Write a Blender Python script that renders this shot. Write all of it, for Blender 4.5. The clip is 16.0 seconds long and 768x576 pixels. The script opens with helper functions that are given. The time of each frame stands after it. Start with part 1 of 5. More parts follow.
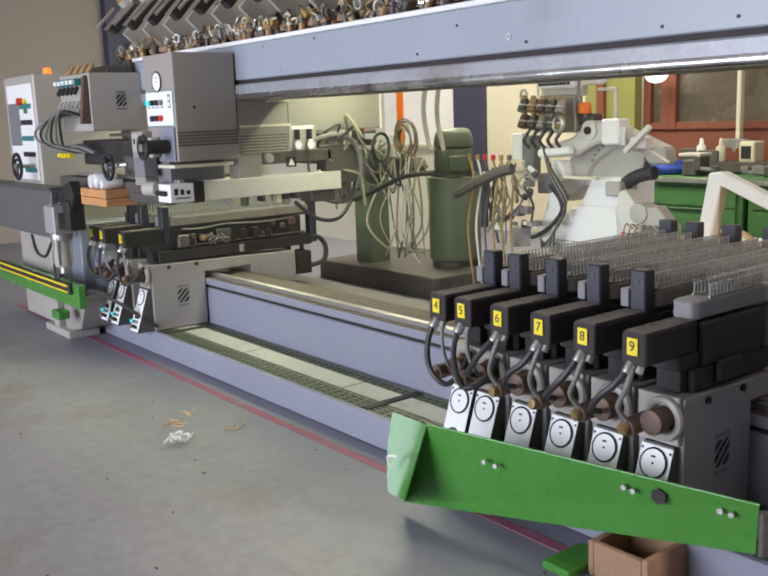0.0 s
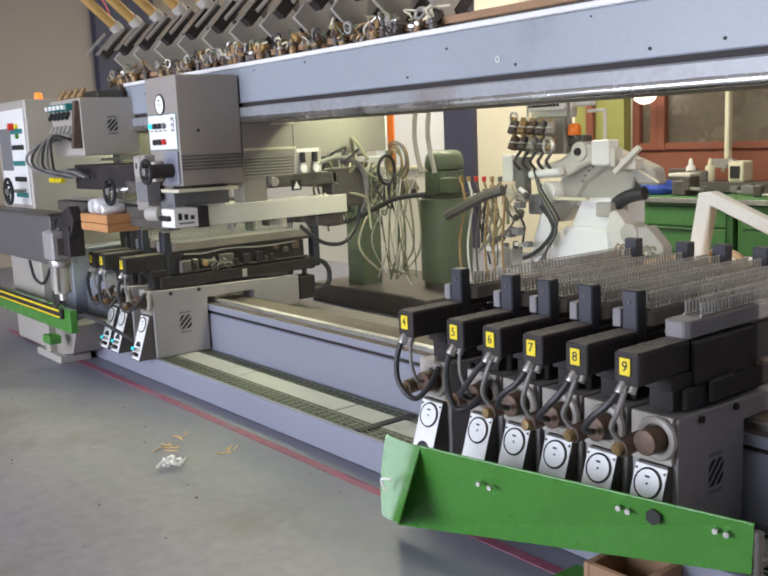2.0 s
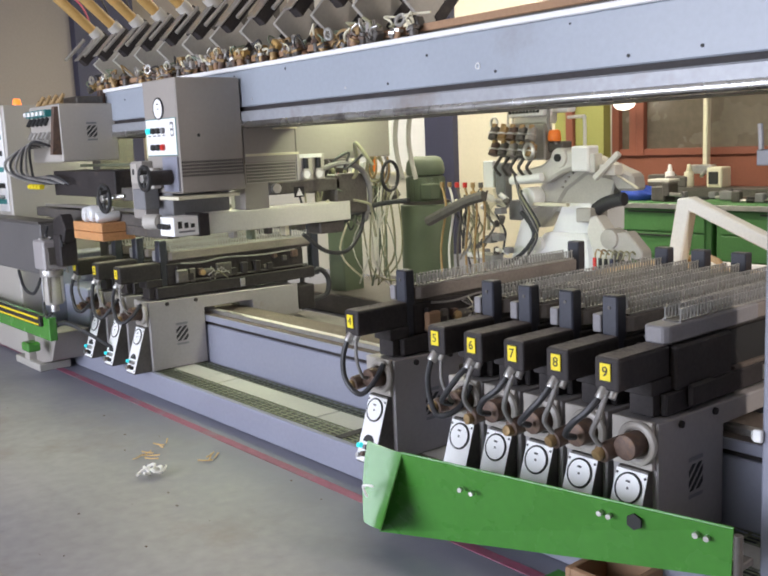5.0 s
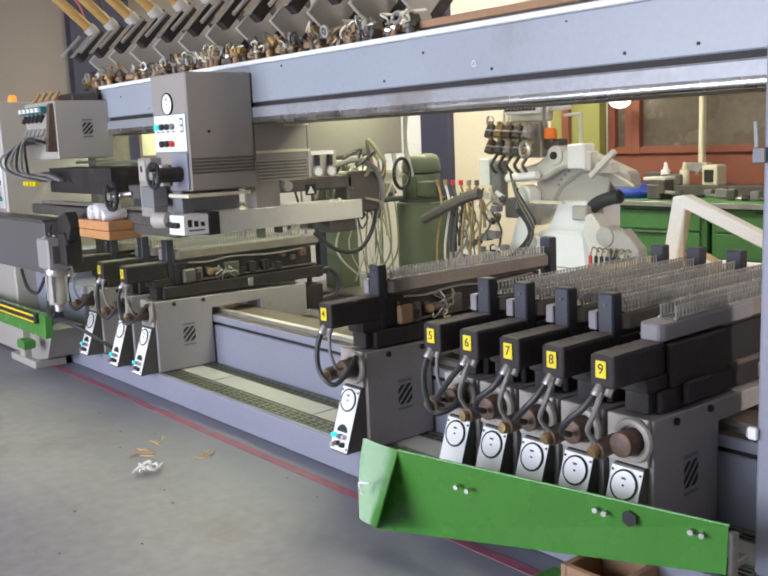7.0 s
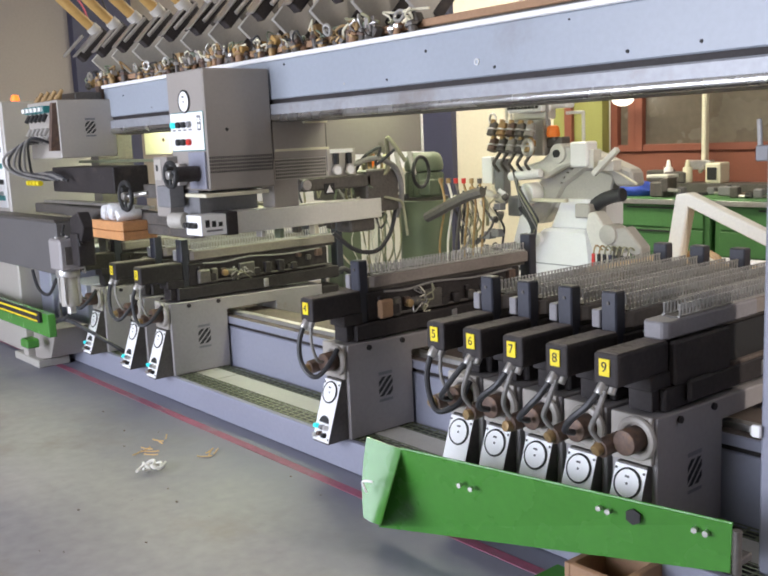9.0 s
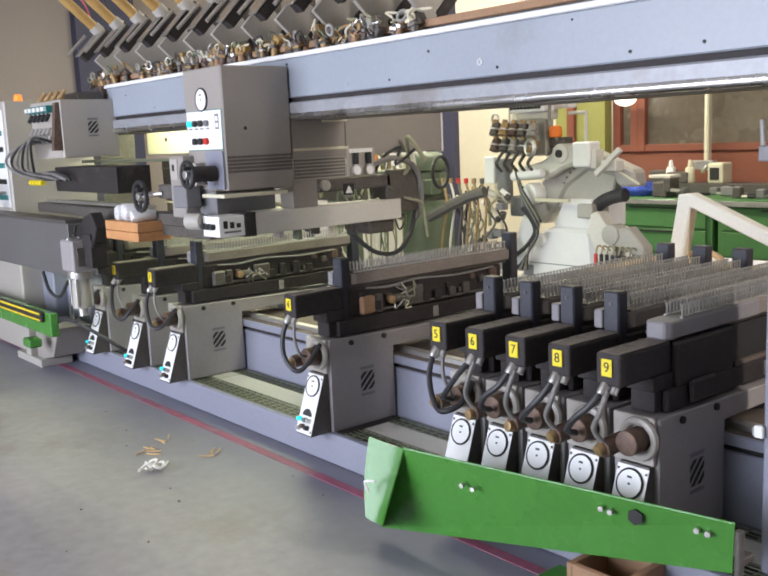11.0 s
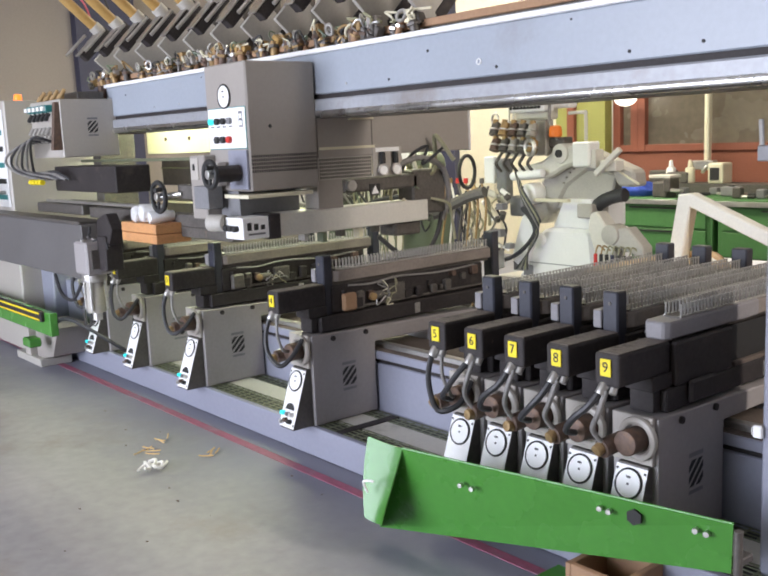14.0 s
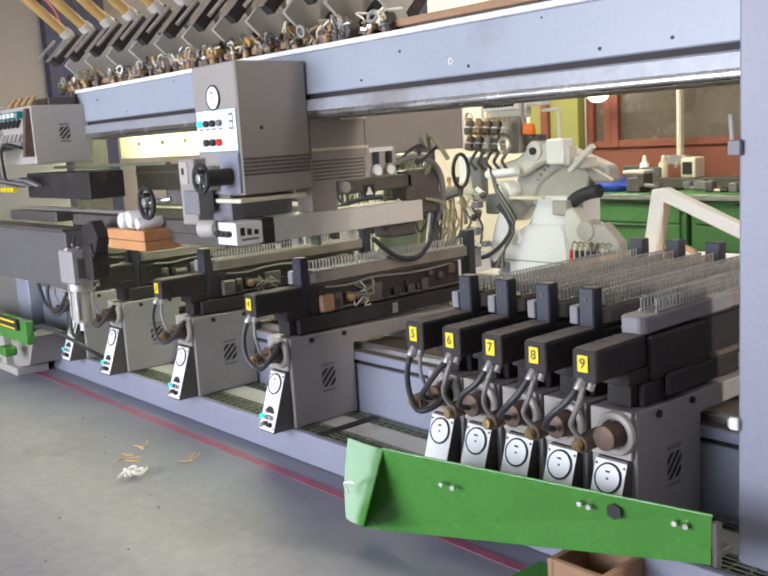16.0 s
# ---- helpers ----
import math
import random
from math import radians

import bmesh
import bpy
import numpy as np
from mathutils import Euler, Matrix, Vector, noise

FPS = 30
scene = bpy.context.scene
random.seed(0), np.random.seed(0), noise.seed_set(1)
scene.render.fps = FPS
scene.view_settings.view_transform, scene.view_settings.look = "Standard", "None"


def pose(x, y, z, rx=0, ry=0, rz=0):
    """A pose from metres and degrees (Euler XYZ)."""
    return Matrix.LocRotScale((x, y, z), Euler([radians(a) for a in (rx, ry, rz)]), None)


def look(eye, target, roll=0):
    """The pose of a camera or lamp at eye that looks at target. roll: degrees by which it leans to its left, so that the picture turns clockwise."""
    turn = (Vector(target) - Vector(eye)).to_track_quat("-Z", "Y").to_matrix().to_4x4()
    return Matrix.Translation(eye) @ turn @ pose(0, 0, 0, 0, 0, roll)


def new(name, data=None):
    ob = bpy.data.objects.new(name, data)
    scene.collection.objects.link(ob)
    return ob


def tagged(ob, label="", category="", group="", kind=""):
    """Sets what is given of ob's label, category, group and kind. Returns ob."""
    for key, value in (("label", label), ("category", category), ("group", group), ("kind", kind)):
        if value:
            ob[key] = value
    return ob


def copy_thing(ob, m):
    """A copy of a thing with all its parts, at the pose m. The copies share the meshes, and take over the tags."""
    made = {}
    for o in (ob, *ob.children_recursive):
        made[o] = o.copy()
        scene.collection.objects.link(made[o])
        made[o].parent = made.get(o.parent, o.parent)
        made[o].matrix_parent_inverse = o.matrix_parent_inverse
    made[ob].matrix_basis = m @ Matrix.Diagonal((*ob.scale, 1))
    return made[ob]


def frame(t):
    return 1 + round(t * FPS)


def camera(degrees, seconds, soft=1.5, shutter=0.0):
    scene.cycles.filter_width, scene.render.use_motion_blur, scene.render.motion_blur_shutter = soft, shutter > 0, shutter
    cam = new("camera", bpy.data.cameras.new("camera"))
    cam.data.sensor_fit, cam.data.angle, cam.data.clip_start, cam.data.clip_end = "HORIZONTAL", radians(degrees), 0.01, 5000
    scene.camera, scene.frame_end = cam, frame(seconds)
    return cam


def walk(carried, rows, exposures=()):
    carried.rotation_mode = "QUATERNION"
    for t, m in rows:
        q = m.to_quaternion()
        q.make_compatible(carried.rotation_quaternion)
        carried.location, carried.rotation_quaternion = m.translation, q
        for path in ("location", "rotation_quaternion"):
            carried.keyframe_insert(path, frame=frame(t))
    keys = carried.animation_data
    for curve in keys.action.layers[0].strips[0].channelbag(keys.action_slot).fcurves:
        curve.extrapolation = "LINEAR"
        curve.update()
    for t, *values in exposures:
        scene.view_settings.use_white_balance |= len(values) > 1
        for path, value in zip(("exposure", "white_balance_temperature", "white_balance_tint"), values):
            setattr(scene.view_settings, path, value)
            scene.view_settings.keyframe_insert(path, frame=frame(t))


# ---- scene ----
cam = camera(45.0, 16.0, soft=2.0)
walk(cam, [
    (0.0, pose(-0.003, -0.005, 1.651, 79.393, 2.035, 52.107)),
    (0.5, pose(-0.004, -0.004, 1.651, 79.472, 2.114, 52.070)),
    (1.0, pose(-0.001, -0.005, 1.652, 80.162, 2.103, 51.837)),
    (1.5, pose(-0.005, -0.003, 1.649, 80.169, 2.158, 51.670)),
    (2.0, pose(-0.002, -0.005, 1.652, 80.721, 2.415, 51.558)),
    (2.5, pose(-0.002, -0.005, 1.653, 80.895, 2.572, 51.344)),
    (3.0, pose(-0.002, -0.001, 1.650, 80.981, 2.614, 51.237)),
    (3.5, pose(-0.001, -0.007, 1.652, 81.339, 2.132, 50.915)),
    (4.0, pose(-0.001, -0.001, 1.654, 81.243, 2.287, 50.766)),
    (6.5, pose(-0.001, -0.005, 1.654, 80.869, 2.335, 50.153)),
    (7.0, pose(-0.001, -0.004, 1.653, 80.873, 2.338, 50.163)),
    (7.5, pose(-0.003, -0.003, 1.654, 80.905, 2.293, 50.290)),
    (8.0, pose(-0.003, -0.001, 1.653, 80.830, 2.437, 50.378)),
    (8.5, pose(0.001, -0.007, 1.656, 80.785, 2.459, 50.314)),
    (9.0, pose(-0.001, -0.006, 1.654, 80.778, 2.477, 50.313)),
    (11.5, pose(-0.001, -0.008, 1.655, 80.784, 2.445, 50.479)),
    (12.0, pose(0.000, -0.004, 1.652, 80.818, 2.550, 50.384)),
    (12.5, pose(-0.001, 0.000, 1.650, 80.791, 2.566, 50.259)),
    (13.0, pose(0.000, -0.000, 1.650, 80.800, 2.600, 50.300)),
    (13.5, pose(0.002, -0.001, 1.651, 80.827, 2.538, 50.402)),
    (14.0, pose(0.001, -0.002, 1.653, 80.777, 2.397, 50.481)),
    (14.5, pose(0.000, -0.002, 1.653, 80.754, 2.493, 50.264)),
    (15.0, pose(0.001, -0.005, 1.653, 80.819, 2.504, 50.081)),
    (15.5, pose(-0.000, -0.007, 1.657, 81.042, 2.493, 49.434)),
    (16.0, pose(0.006, 0.002, 1.657, 80.692, 3.414, 48.966)),
], exposures=[(0.0, -0.10), (4.0, 0.0), (7.0, 0.09), (9.0, 0.12), (13.0, 0.19), (16.0, 0.29)])

# world and light: an industrial hall, daylight through the gate behind the camera
world = bpy.data.worlds.new("world")
scene.world = world
world.use_nodes = True
wn = world.node_tree.nodes
sky = wn.new("ShaderNodeTexSky")
sky.sky_type = "NISHITA"
sky.sun_disc = False
sky.sun_elevation = radians(38)
sky.sun_rotation = radians(20)
world.node_tree.links.new(sky.outputs[0], wn["Background"].inputs[0])
wn["Background"].inputs[1].default_value = 0.1


def area(name, m, sx, sy, watts, colour):
    data = bpy.data.lights.new(name, "AREA")
    data.shape, data.size, data.size_y, data.energy, data.color = "RECTANGLE", sx, sy, watts, colour
    ob = new(name, data)
    ob.matrix_basis = m
    return ob


# sky light in the open gate of the south wall, two added fill lamps, the work light
area("gate_daylight", look((-5.2, -5.4, 1.95), (-5.2, 0, 1.5)), 6.2, 3.5, 840, (0.835, 0.87, 1.02))
# unseen yellowish fill lamp, added to lift the rear walls and the robot
area("tube_light_rear", look((-7.8, 6.5, 4.6), (-7.8, 7.6, 0)), 5.4, 0.3, 380, (1.0, 0.93, 0.74))
# unseen warm fill lamp, added to brighten the +x faces of the machine
area("tube_light_east", look((2.9, 4.0, 3.5), (-3.5, 3.0, 0.9)), 0.3, 5.0, 255, (1.0, 0.90, 0.82))
area("work_light", look((-6.20, 3.60, 2.12), (-6.20, 3.60, 1.0)), 3.9, 0.10, 62, (0.90, 1.0, 0.62))


# ---- materials ----
def mat(name, colour, rough=0.5, metal=0.0, vary=0.12, scale=6.0, bump=0.05, fine=60.0, stain=None, stain_at=0.62, coat=0.0, emit=0.0, piece=0.0, spec=0.5):
    m = bpy.data.materials.new(name)
    m.use_nodes = True
    nt = m.node_tree
    n, ln = nt.nodes, nt.links.new
    b = n["Principled BSDF"]
    b.inputs["Roughness"].default_value, b.inputs["Metallic"].default_value = rough, metal
    b.inputs["Coat Weight"].default_value = coat
    b.inputs["Specular IOR Level"].default_value = spec
    tc = n.new("ShaderNodeTexCoord")
    big, small = n.new("ShaderNodeTexNoise"), n.new("ShaderNodeTexNoise")
    big.inputs["Scale"].default_value, small.inputs["Scale"].default_value = scale, fine
    big.inputs["Detail"].default_value = small.inputs["Detail"].default_value = 5
    for t in (big, small):
        ln(tc.outputs["Object"], t.inputs["Vector"])
    mix = n.new("ShaderNodeMath")
    mix.operation = "ADD"
    ln(big.outputs["Fac"], mix.inputs[0]), ln(small.outputs["Fac"], mix.inputs[1])
    rng = n.new("ShaderNodeMapRange")
    rng.inputs["From Min"].default_value, rng.inputs["From Max"].default_value = 0.6, 1.4
    rng.inputs["To Min"].default_value, rng.inputs["To Max"].default_value = 1 - vary, 1 + vary
    ln(mix.outputs[0], rng.inputs["Value"])
    mul = n.new("ShaderNodeVectorMath")
    mul.operation = "SCALE"
    mul.inputs[0].default_value = colour
    ln(rng.outputs[0], mul.inputs["Scale"])
    col = mul.outputs[0]
    if piece:
        oi, pr = n.new("ShaderNodeObjectInfo"), n.new("ShaderNodeMapRange")
        pr.inputs["To Min"].default_value, pr.inputs["To Max"].default_value = 1 - piece, 1 + piece
        m2 = n.new("ShaderNodeVectorMath")
        m2.operation = "SCALE"
        ln(oi.outputs["Random"], pr.inputs["Value"]), ln(col, m2.inputs[0]), ln(pr.outputs[0], m2.inputs["Scale"])
        col = m2.outputs[0]
    if stain:
        st, rm, mx = n.new("ShaderNodeTexNoise"), n.new("ShaderNodeMapRange"), n.new("ShaderNodeMix")
        st.inputs["Scale"].default_value, st.inputs["Detail"].default_value, st.inputs["Roughness"].default_value = scale * 0.6, 8, 0.7
        ln(tc.outputs["Object"], st.inputs["Vector"])
        rm.inputs["From Min"].default_value, rm.inputs["From Max"].default_value = stain_at, stain_at + 0.14
        ln(st.outputs["Fac"], rm.inputs["Value"])
        mx.data_type = "RGBA"
        mx.inputs["B"].default_value = (*stain, 1)
        ln(rm.outputs[0], mx.inputs["Factor"]), ln(col, mx.inputs["A"])
        col = mx.outputs["Result"]
    ln(col, b.inputs["Base Color"])
    if emit:
        b.inputs["Emission Color"].default_value, b.inputs["Emission Strength"].default_value = (*colour, 1), emit
    rr = n.new("ShaderNodeMapRange")
    rr.inputs["To Min"].default_value, rr.inputs["To Max"].default_value = max(0.03, rough - 0.1), min(1, rough + 0.12)
    ln(big.outputs["Fac"], rr.inputs["Value"]), ln(rr.outputs[0], b.inputs["Roughness"])
    if bump:
        bp = n.new("ShaderNodeBump")
        bp.inputs["Strength"].default_value, bp.inputs["Distance"].default_value = bump, 0.01
        ln(small.outputs["Fac"], bp.inputs["Height"]), ln(bp.outputs[0], b.inputs["Normal"])
    return m


M = {
    "concrete": mat("concrete", (0.325, 0.318, 0.312), 0.5, vary=0.17, scale=1.0, fine=14, bump=0.06, stain=(0.255, 0.225, 0.19), stain_at=0.51),
    "red_paint_line": mat("worn_red_floor_paint", (0.30, 0.085, 0.14), 0.6, vary=0.3, scale=5, fine=30, stain=(0.23, 0.17, 0.21), stain_at=0.54),
    "wall_warm": mat("warm_grey_plaster", (0.33, 0.29, 0.25), 0.85, vary=0.06, scale=0.6, fine=30),
    "wall_beige": mat("beige_plaster", (0.66, 0.61, 0.48), 0.85, vary=0.05, scale=0.7, fine=30),
    "wall_white": mat("whitewash", (0.72, 0.69, 0.6), 0.85, vary=0.06, scale=0.8, fine=30, stain=(0.5, 0.46, 0.38), stain_at=0.66),
    "ceiling": mat("ceiling_panels", (0.5, 0.48, 0.44), 0.9, vary=0.05, scale=0.5),
    "machine_grey": mat("machine_grey_paint", (0.33, 0.302, 0.275), 0.42, vary=0.05, scale=3, fine=50, bump=0.03, stain=(0.25, 0.22, 0.19), stain_at=0.68),
    "machine_light": mat("light_grey_paint", (0.44, 0.41, 0.37), 0.42, vary=0.05, scale=3, fine=50, bump=0.03, stain=(0.36, 0.28, 0.2), stain_at=0.68),
    "beam_grey": mat("dull_grey_paint", (0.125, 0.12, 0.12), 0.5, vary=0.08, scale=3, stain=(0.15, 0.13, 0.11), stain_at=0.64),
    "lilac": mat("lilac_grey_paint", (0.275, 0.285, 0.35), 0.4, vary=0.07, scale=2, fine=40, bump=0.03, stain=(0.3, 0.28, 0.28), stain_at=0.68),
    "beam_blue": mat("pale_blue_grey_paint", (0.34, 0.375, 0.43), 0.33, vary=0.07, scale=1.6, fine=40, bump=0.02, stain=(0.28, 0.29, 0.32), stain_at=0.64),
    "chrome": mat("polished_rail_steel", (0.66, 0.66, 0.66), 0.25, 1.0, vary=0.2, scale=5, bump=0.03, stain=(0.22, 0.2, 0.19), stain_at=0.58),
    "steel": mat("worn_steel", (0.58, 0.57, 0.55), 0.38, 0.9, vary=0.2, scale=12, bump=0.08),
    "dark_steel": mat("oily_dark_steel", (0.12, 0.11, 0.10), 0.5, 0.35, vary=0.3, scale=10, stain=(0.2, 0.16, 0.12), stain_at=0.6),
    "black": mat("black_painted_metal", (0.036, 0.031, 0.031), 0.6, vary=0.35, scale=9, bump=0.08, stain=(0.075, 0.06, 0.053), stain_at=0.58, spec=0.3),
    "post_black": mat("blue_black_plastic", (0.036, 0.038, 0.052), 0.45, vary=0.2, scale=12),
    "brown_dust": mat("brown_settled_dust", (0.12, 0.094, 0.078), 0.9, vary=0.3, scale=8, fine=90, bump=0.3, stain=(0.2, 0.165, 0.135), stain_at=0.58),
    "dust": mat("wood_dust", (0.17, 0.145, 0.13), 0.95, vary=0.3, scale=40, fine=200, bump=0.4, stain=(0.05, 0.045, 0.045), stain_at=0.52),
    "rusty": mat("rusty_oily_iron", (0.13, 0.085, 0.065), 0.55, 0.2, vary=0.3, scale=25, stain=(0.2, 0.11, 0.06), stain_at=0.55),
    "rubber": mat("black_rubber", (0.035, 0.035, 0.038), 0.5, vary=0.2, scale=20),
    "hose_grey": mat("ribbed_grey_hose", (0.22, 0.21, 0.2), 0.5, vary=0.2, scale=20),
    "white": mat("white_enamel", (0.88, 0.88, 0.87), 0.35, vary=0.04, scale=6, bump=0.02),
    "dirty_white": mat("dirty_white_paint", (0.68, 0.66, 0.6), 0.45, vary=0.08, scale=5, stain=(0.36, 0.32, 0.26), stain_at=0.64),
    "robot_grey": mat("cast_grey_paint", (0.42, 0.40, 0.36), 0.5, vary=0.1, scale=6, stain=(0.25, 0.22, 0.18), stain_at=0.62),
    "cast_dark": mat("dirty_cast_grey", (0.30, 0.28, 0.25), 0.55, vary=0.15, scale=7, stain=(0.17, 0.14, 0.11), stain_at=0.56),
    "yellow": mat("yellow_label", (0.85, 0.68, 0.02), 0.5, vary=0.08, scale=20),
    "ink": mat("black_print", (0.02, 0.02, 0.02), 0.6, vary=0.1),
    "green": mat("glossy_green_paint", (0.07, 0.255, 0.042), 0.26, vary=0.1, scale=4, fine=30, bump=0.02, coat=0.1, stain=(0.075, 0.235, 0.05), stain_at=0.6, spec=0.38),
    "green_bench": mat("green_bench_paint", (0.065, 0.185, 0.055), 0.5, vary=0.15, scale=4, stain=(0.05, 0.13, 0.04), stain_at=0.6),
    "green_tank": mat("grey_green_hammer_paint", (0.155, 0.19, 0.13), 0.4, vary=0.12, scale=6, fine=120, bump=0.1, stain=(0.13, 0.13, 0.09), stain_at=0.64),
    "wood": mat("orange_pine", (0.55, 0.27, 0.11), 0.55, vary=0.2, scale=14, fine=70),
    "wood_pale": mat("raw_chipboard", (0.58, 0.40, 0.22), 0.7, vary=0.14, scale=12, fine=90),
    "rust_red": mat("red_oxide_paint", (0.21, 0.065, 0.038), 0.6, vary=0.15, scale=4, stain=(0.2, 0.07, 0.04), stain_at=0.6),
    "brick_red": mat("red_brown_plaster", (0.22, 0.075, 0.045), 0.8, vary=0.15, scale=3, stain=(0.24, 0.1, 0.06), stain_at=0.6),
    "lime": mat("yellow_green_paint", (0.27, 0.27, 0.08), 0.6, vary=0.1, scale=3, stain=(0.3, 0.3, 0.08), stain_at=0.64),
    "blue_dark": mat("dark_blue_sheet", (0.048, 0.05, 0.088), 0.55, vary=0.15, scale=3),
    "blue_cloth": mat("blue_cloth", (0.03, 0.07, 0.38), 0.8, vary=0.25, scale=14, bump=0.3),
    "brass": mat("aged_brass", (0.36, 0.24, 0.11), 0.45, 0.35, vary=0.3, scale=20, stain=(0.2, 0.13, 0.07), stain_at=0.58),
    "ochre": mat("ochre_plastic_sleeve", (0.45, 0.28, 0.09), 0.5, vary=0.15, scale=12),
    "red": mat("red_plastic", (0.6, 0.03, 0.02), 0.4, vary=0.1),
    "pink": mat("pink_air_hose", (0.65, 0.1, 0.16), 0.4, vary=0.1),
    "orange": mat("orange_plastic", (0.85, 0.2, 0.02), 0.4, vary=0.1),
    "beacon": mat("lit_orange_beacon", (1.0, 0.22, 0.03), 0.3, emit=1.2, vary=0.05),
    "cyan_lamp": mat("lit_cyan_indicator", (0.03, 0.55, 0.6), 0.3, emit=0.9, vary=0.05),
    "lamp_white": mat("lit_lamp_bowl", (1.0, 0.96, 0.84), 0.4, emit=2.5, vary=0.02),
    "cream": mat("cream_plastic", (0.7, 0.66, 0.5), 0.45, vary=0.06, scale=8),
    "foil": mat("crumpled_foil", (0.86, 0.87, 0.88), 0.3, 0.25, vary=0.1, scale=20, bump=0.4, fine=40),
    "teal": mat("teal_button", (0.02, 0.2, 0.2), 0.4),
    "grey_mid": mat("mid_grey_plastic", (0.2, 0.2, 0.21), 0.5, vary=0.12, scale=10),
    "window_dark": mat("dusty_window_glass", (0.125, 0.105, 0.08), 0.25, vary=0.25, scale=1.5, fine=12, bump=0.02, stain=(0.2, 0.17, 0.14), stain_at=0.55),
    "brushed": mat("brushed_aluminium_cover", (0.33, 0.34, 0.365), 0.38, 0.12, vary=0.16, scale=2.5, fine=35, bump=0.03, stain=(0.25, 0.22, 0.2), stain_at=0.56),
    "rail_paint": mat("dusty_rail_paint", (0.22, 0.19, 0.17), 0.6, vary=0.2, scale=9, fine=60, bump=0.08, stain=(0.26, 0.23, 0.2), stain_at=0.56),
    "rail_grey": mat("worn_grey_rail_paint", (0.25, 0.24, 0.25), 0.5, vary=0.12, scale=6, stain=(0.2, 0.17, 0.15), stain_at=0.6),
    "pin": mat("dull_pin_steel", (0.40, 0.39, 0.37), 0.45, 0.5, vary=0.2, scale=30),
    "pedestal_grey": mat("pedestal_grey_paint", (0.335, 0.315, 0.315), 0.45, vary=0.08, scale=3, fine=50, bump=0.03, stain=(0.25, 0.19, 0.15), stain_at=0.64),
    "tray": mat("olive_steel_mesh", (0.20, 0.215, 0.14), 0.5, 0.4, vary=0.2, scale=10),
    "plate": mat("bare_floor_plate", (0.56, 0.54, 0.48), 0.45, vary=0.1, scale=4, stain=(0.3, 0.28, 0.25), stain_at=0.6),
    "cardboard": mat("brown_board", (0.36, 0.22, 0.13), 0.8, vary=0.12, scale=8),
    "paper": mat("white_film_scrap", (0.82, 0.8, 0.74), 0.5, vary=0.08, scale=20),
    "strap": mat("orange_wood_shaving", (0.62, 0.42, 0.2), 0.7, vary=0.2, scale=20),
    "cable": mat("olive_cable", (0.28, 0.27, 0.17), 0.5, vary=0.2, scale=20),
}



def worn_floor_paint(m, colour, y0, y1):
    """A blue-grey tint along the machine, with a ragged edge between y0 and y1, over the bare concrete."""
    n, ln = m.node_tree.nodes, m.node_tree.links.new
    b = n["Principled BSDF"]
    bare = b.inputs["Base Color"].links[0].from_socket
    tc, sep, nz = n.new("ShaderNodeTexCoord"), n.new("ShaderNodeSeparateXYZ"), n.new("ShaderNodeTexNoise")
    nz.inputs["Scale"].default_value, nz.inputs["Detail"].default_value, nz.inputs["Roughness"].default_value = 1.6, 8, 0.65
    ln(tc.outputs["Object"], sep.inputs[0]), ln(tc.outputs["Object"], nz.inputs["Vector"])
    ad = n.new("ShaderNodeMath")
    ad.operation = "MULTIPLY_ADD"
    ad.inputs[1].default_value = 0.9
    ln(nz.outputs["Fac"], ad.inputs[0]), ln(sep.outputs["Y"], ad.inputs[2])
    rm, mx = n.new("ShaderNodeMapRange"), n.new("ShaderNodeMix")
    rm.inputs["From Min"].default_value, rm.inputs["From Max"].default_value = y0 + 0.45, y1 + 0.45
    rm.inputs["To Max"].default_value = 0.85
    ln(ad.outputs[0], rm.inputs["Value"])
    mx.data_type = "RGBA"
    mx.inputs["B"].default_value = (*colour, 1)
    ln(rm.outputs[0], mx.inputs["Factor"]), ln(bare, mx.inputs["A"]), ln(mx.outputs["Result"], b.inputs["Base Color"])


worn_floor_paint(M["concrete"], (0.185, 0.19, 0.25), 1.75, 2.45)

# ---- mesh helpers ----
BASE = {}


def thing(name, at, label, category, group="", kind=""):
    ob = new(name)
    ob.empty_display_size = 0.05
    ob.matrix_basis = at if isinstance(at, Matrix) else pose(*at)
    BASE[ob] = ob.matrix_basis.copy()
    return tagged(ob, label, category, group, kind)


def part(name, bm, material, parent=None, label="", smooth=False):
    """Links a bmesh given in world places as one mesh under a thing or a part."""
    me = bpy.data.meshes.new(name)
    if parent is not None:
        bm.transform(BASE[parent].inverted())
    bmesh.ops.recalc_face_normals(bm, faces=bm.faces)
    if smooth:
        for f in bm.faces:
            f.smooth = True
    bm.to_mesh(me)
    bm.free()
    if smooth:
        me.set_sharp_from_angle(angle=radians(40))
    me.materials.append(M[material])
    ob = new(name, me)
    if parent is not None:
        ob.parent = parent
        BASE[ob] = BASE[parent]
    return tagged(ob, label) if label else ob


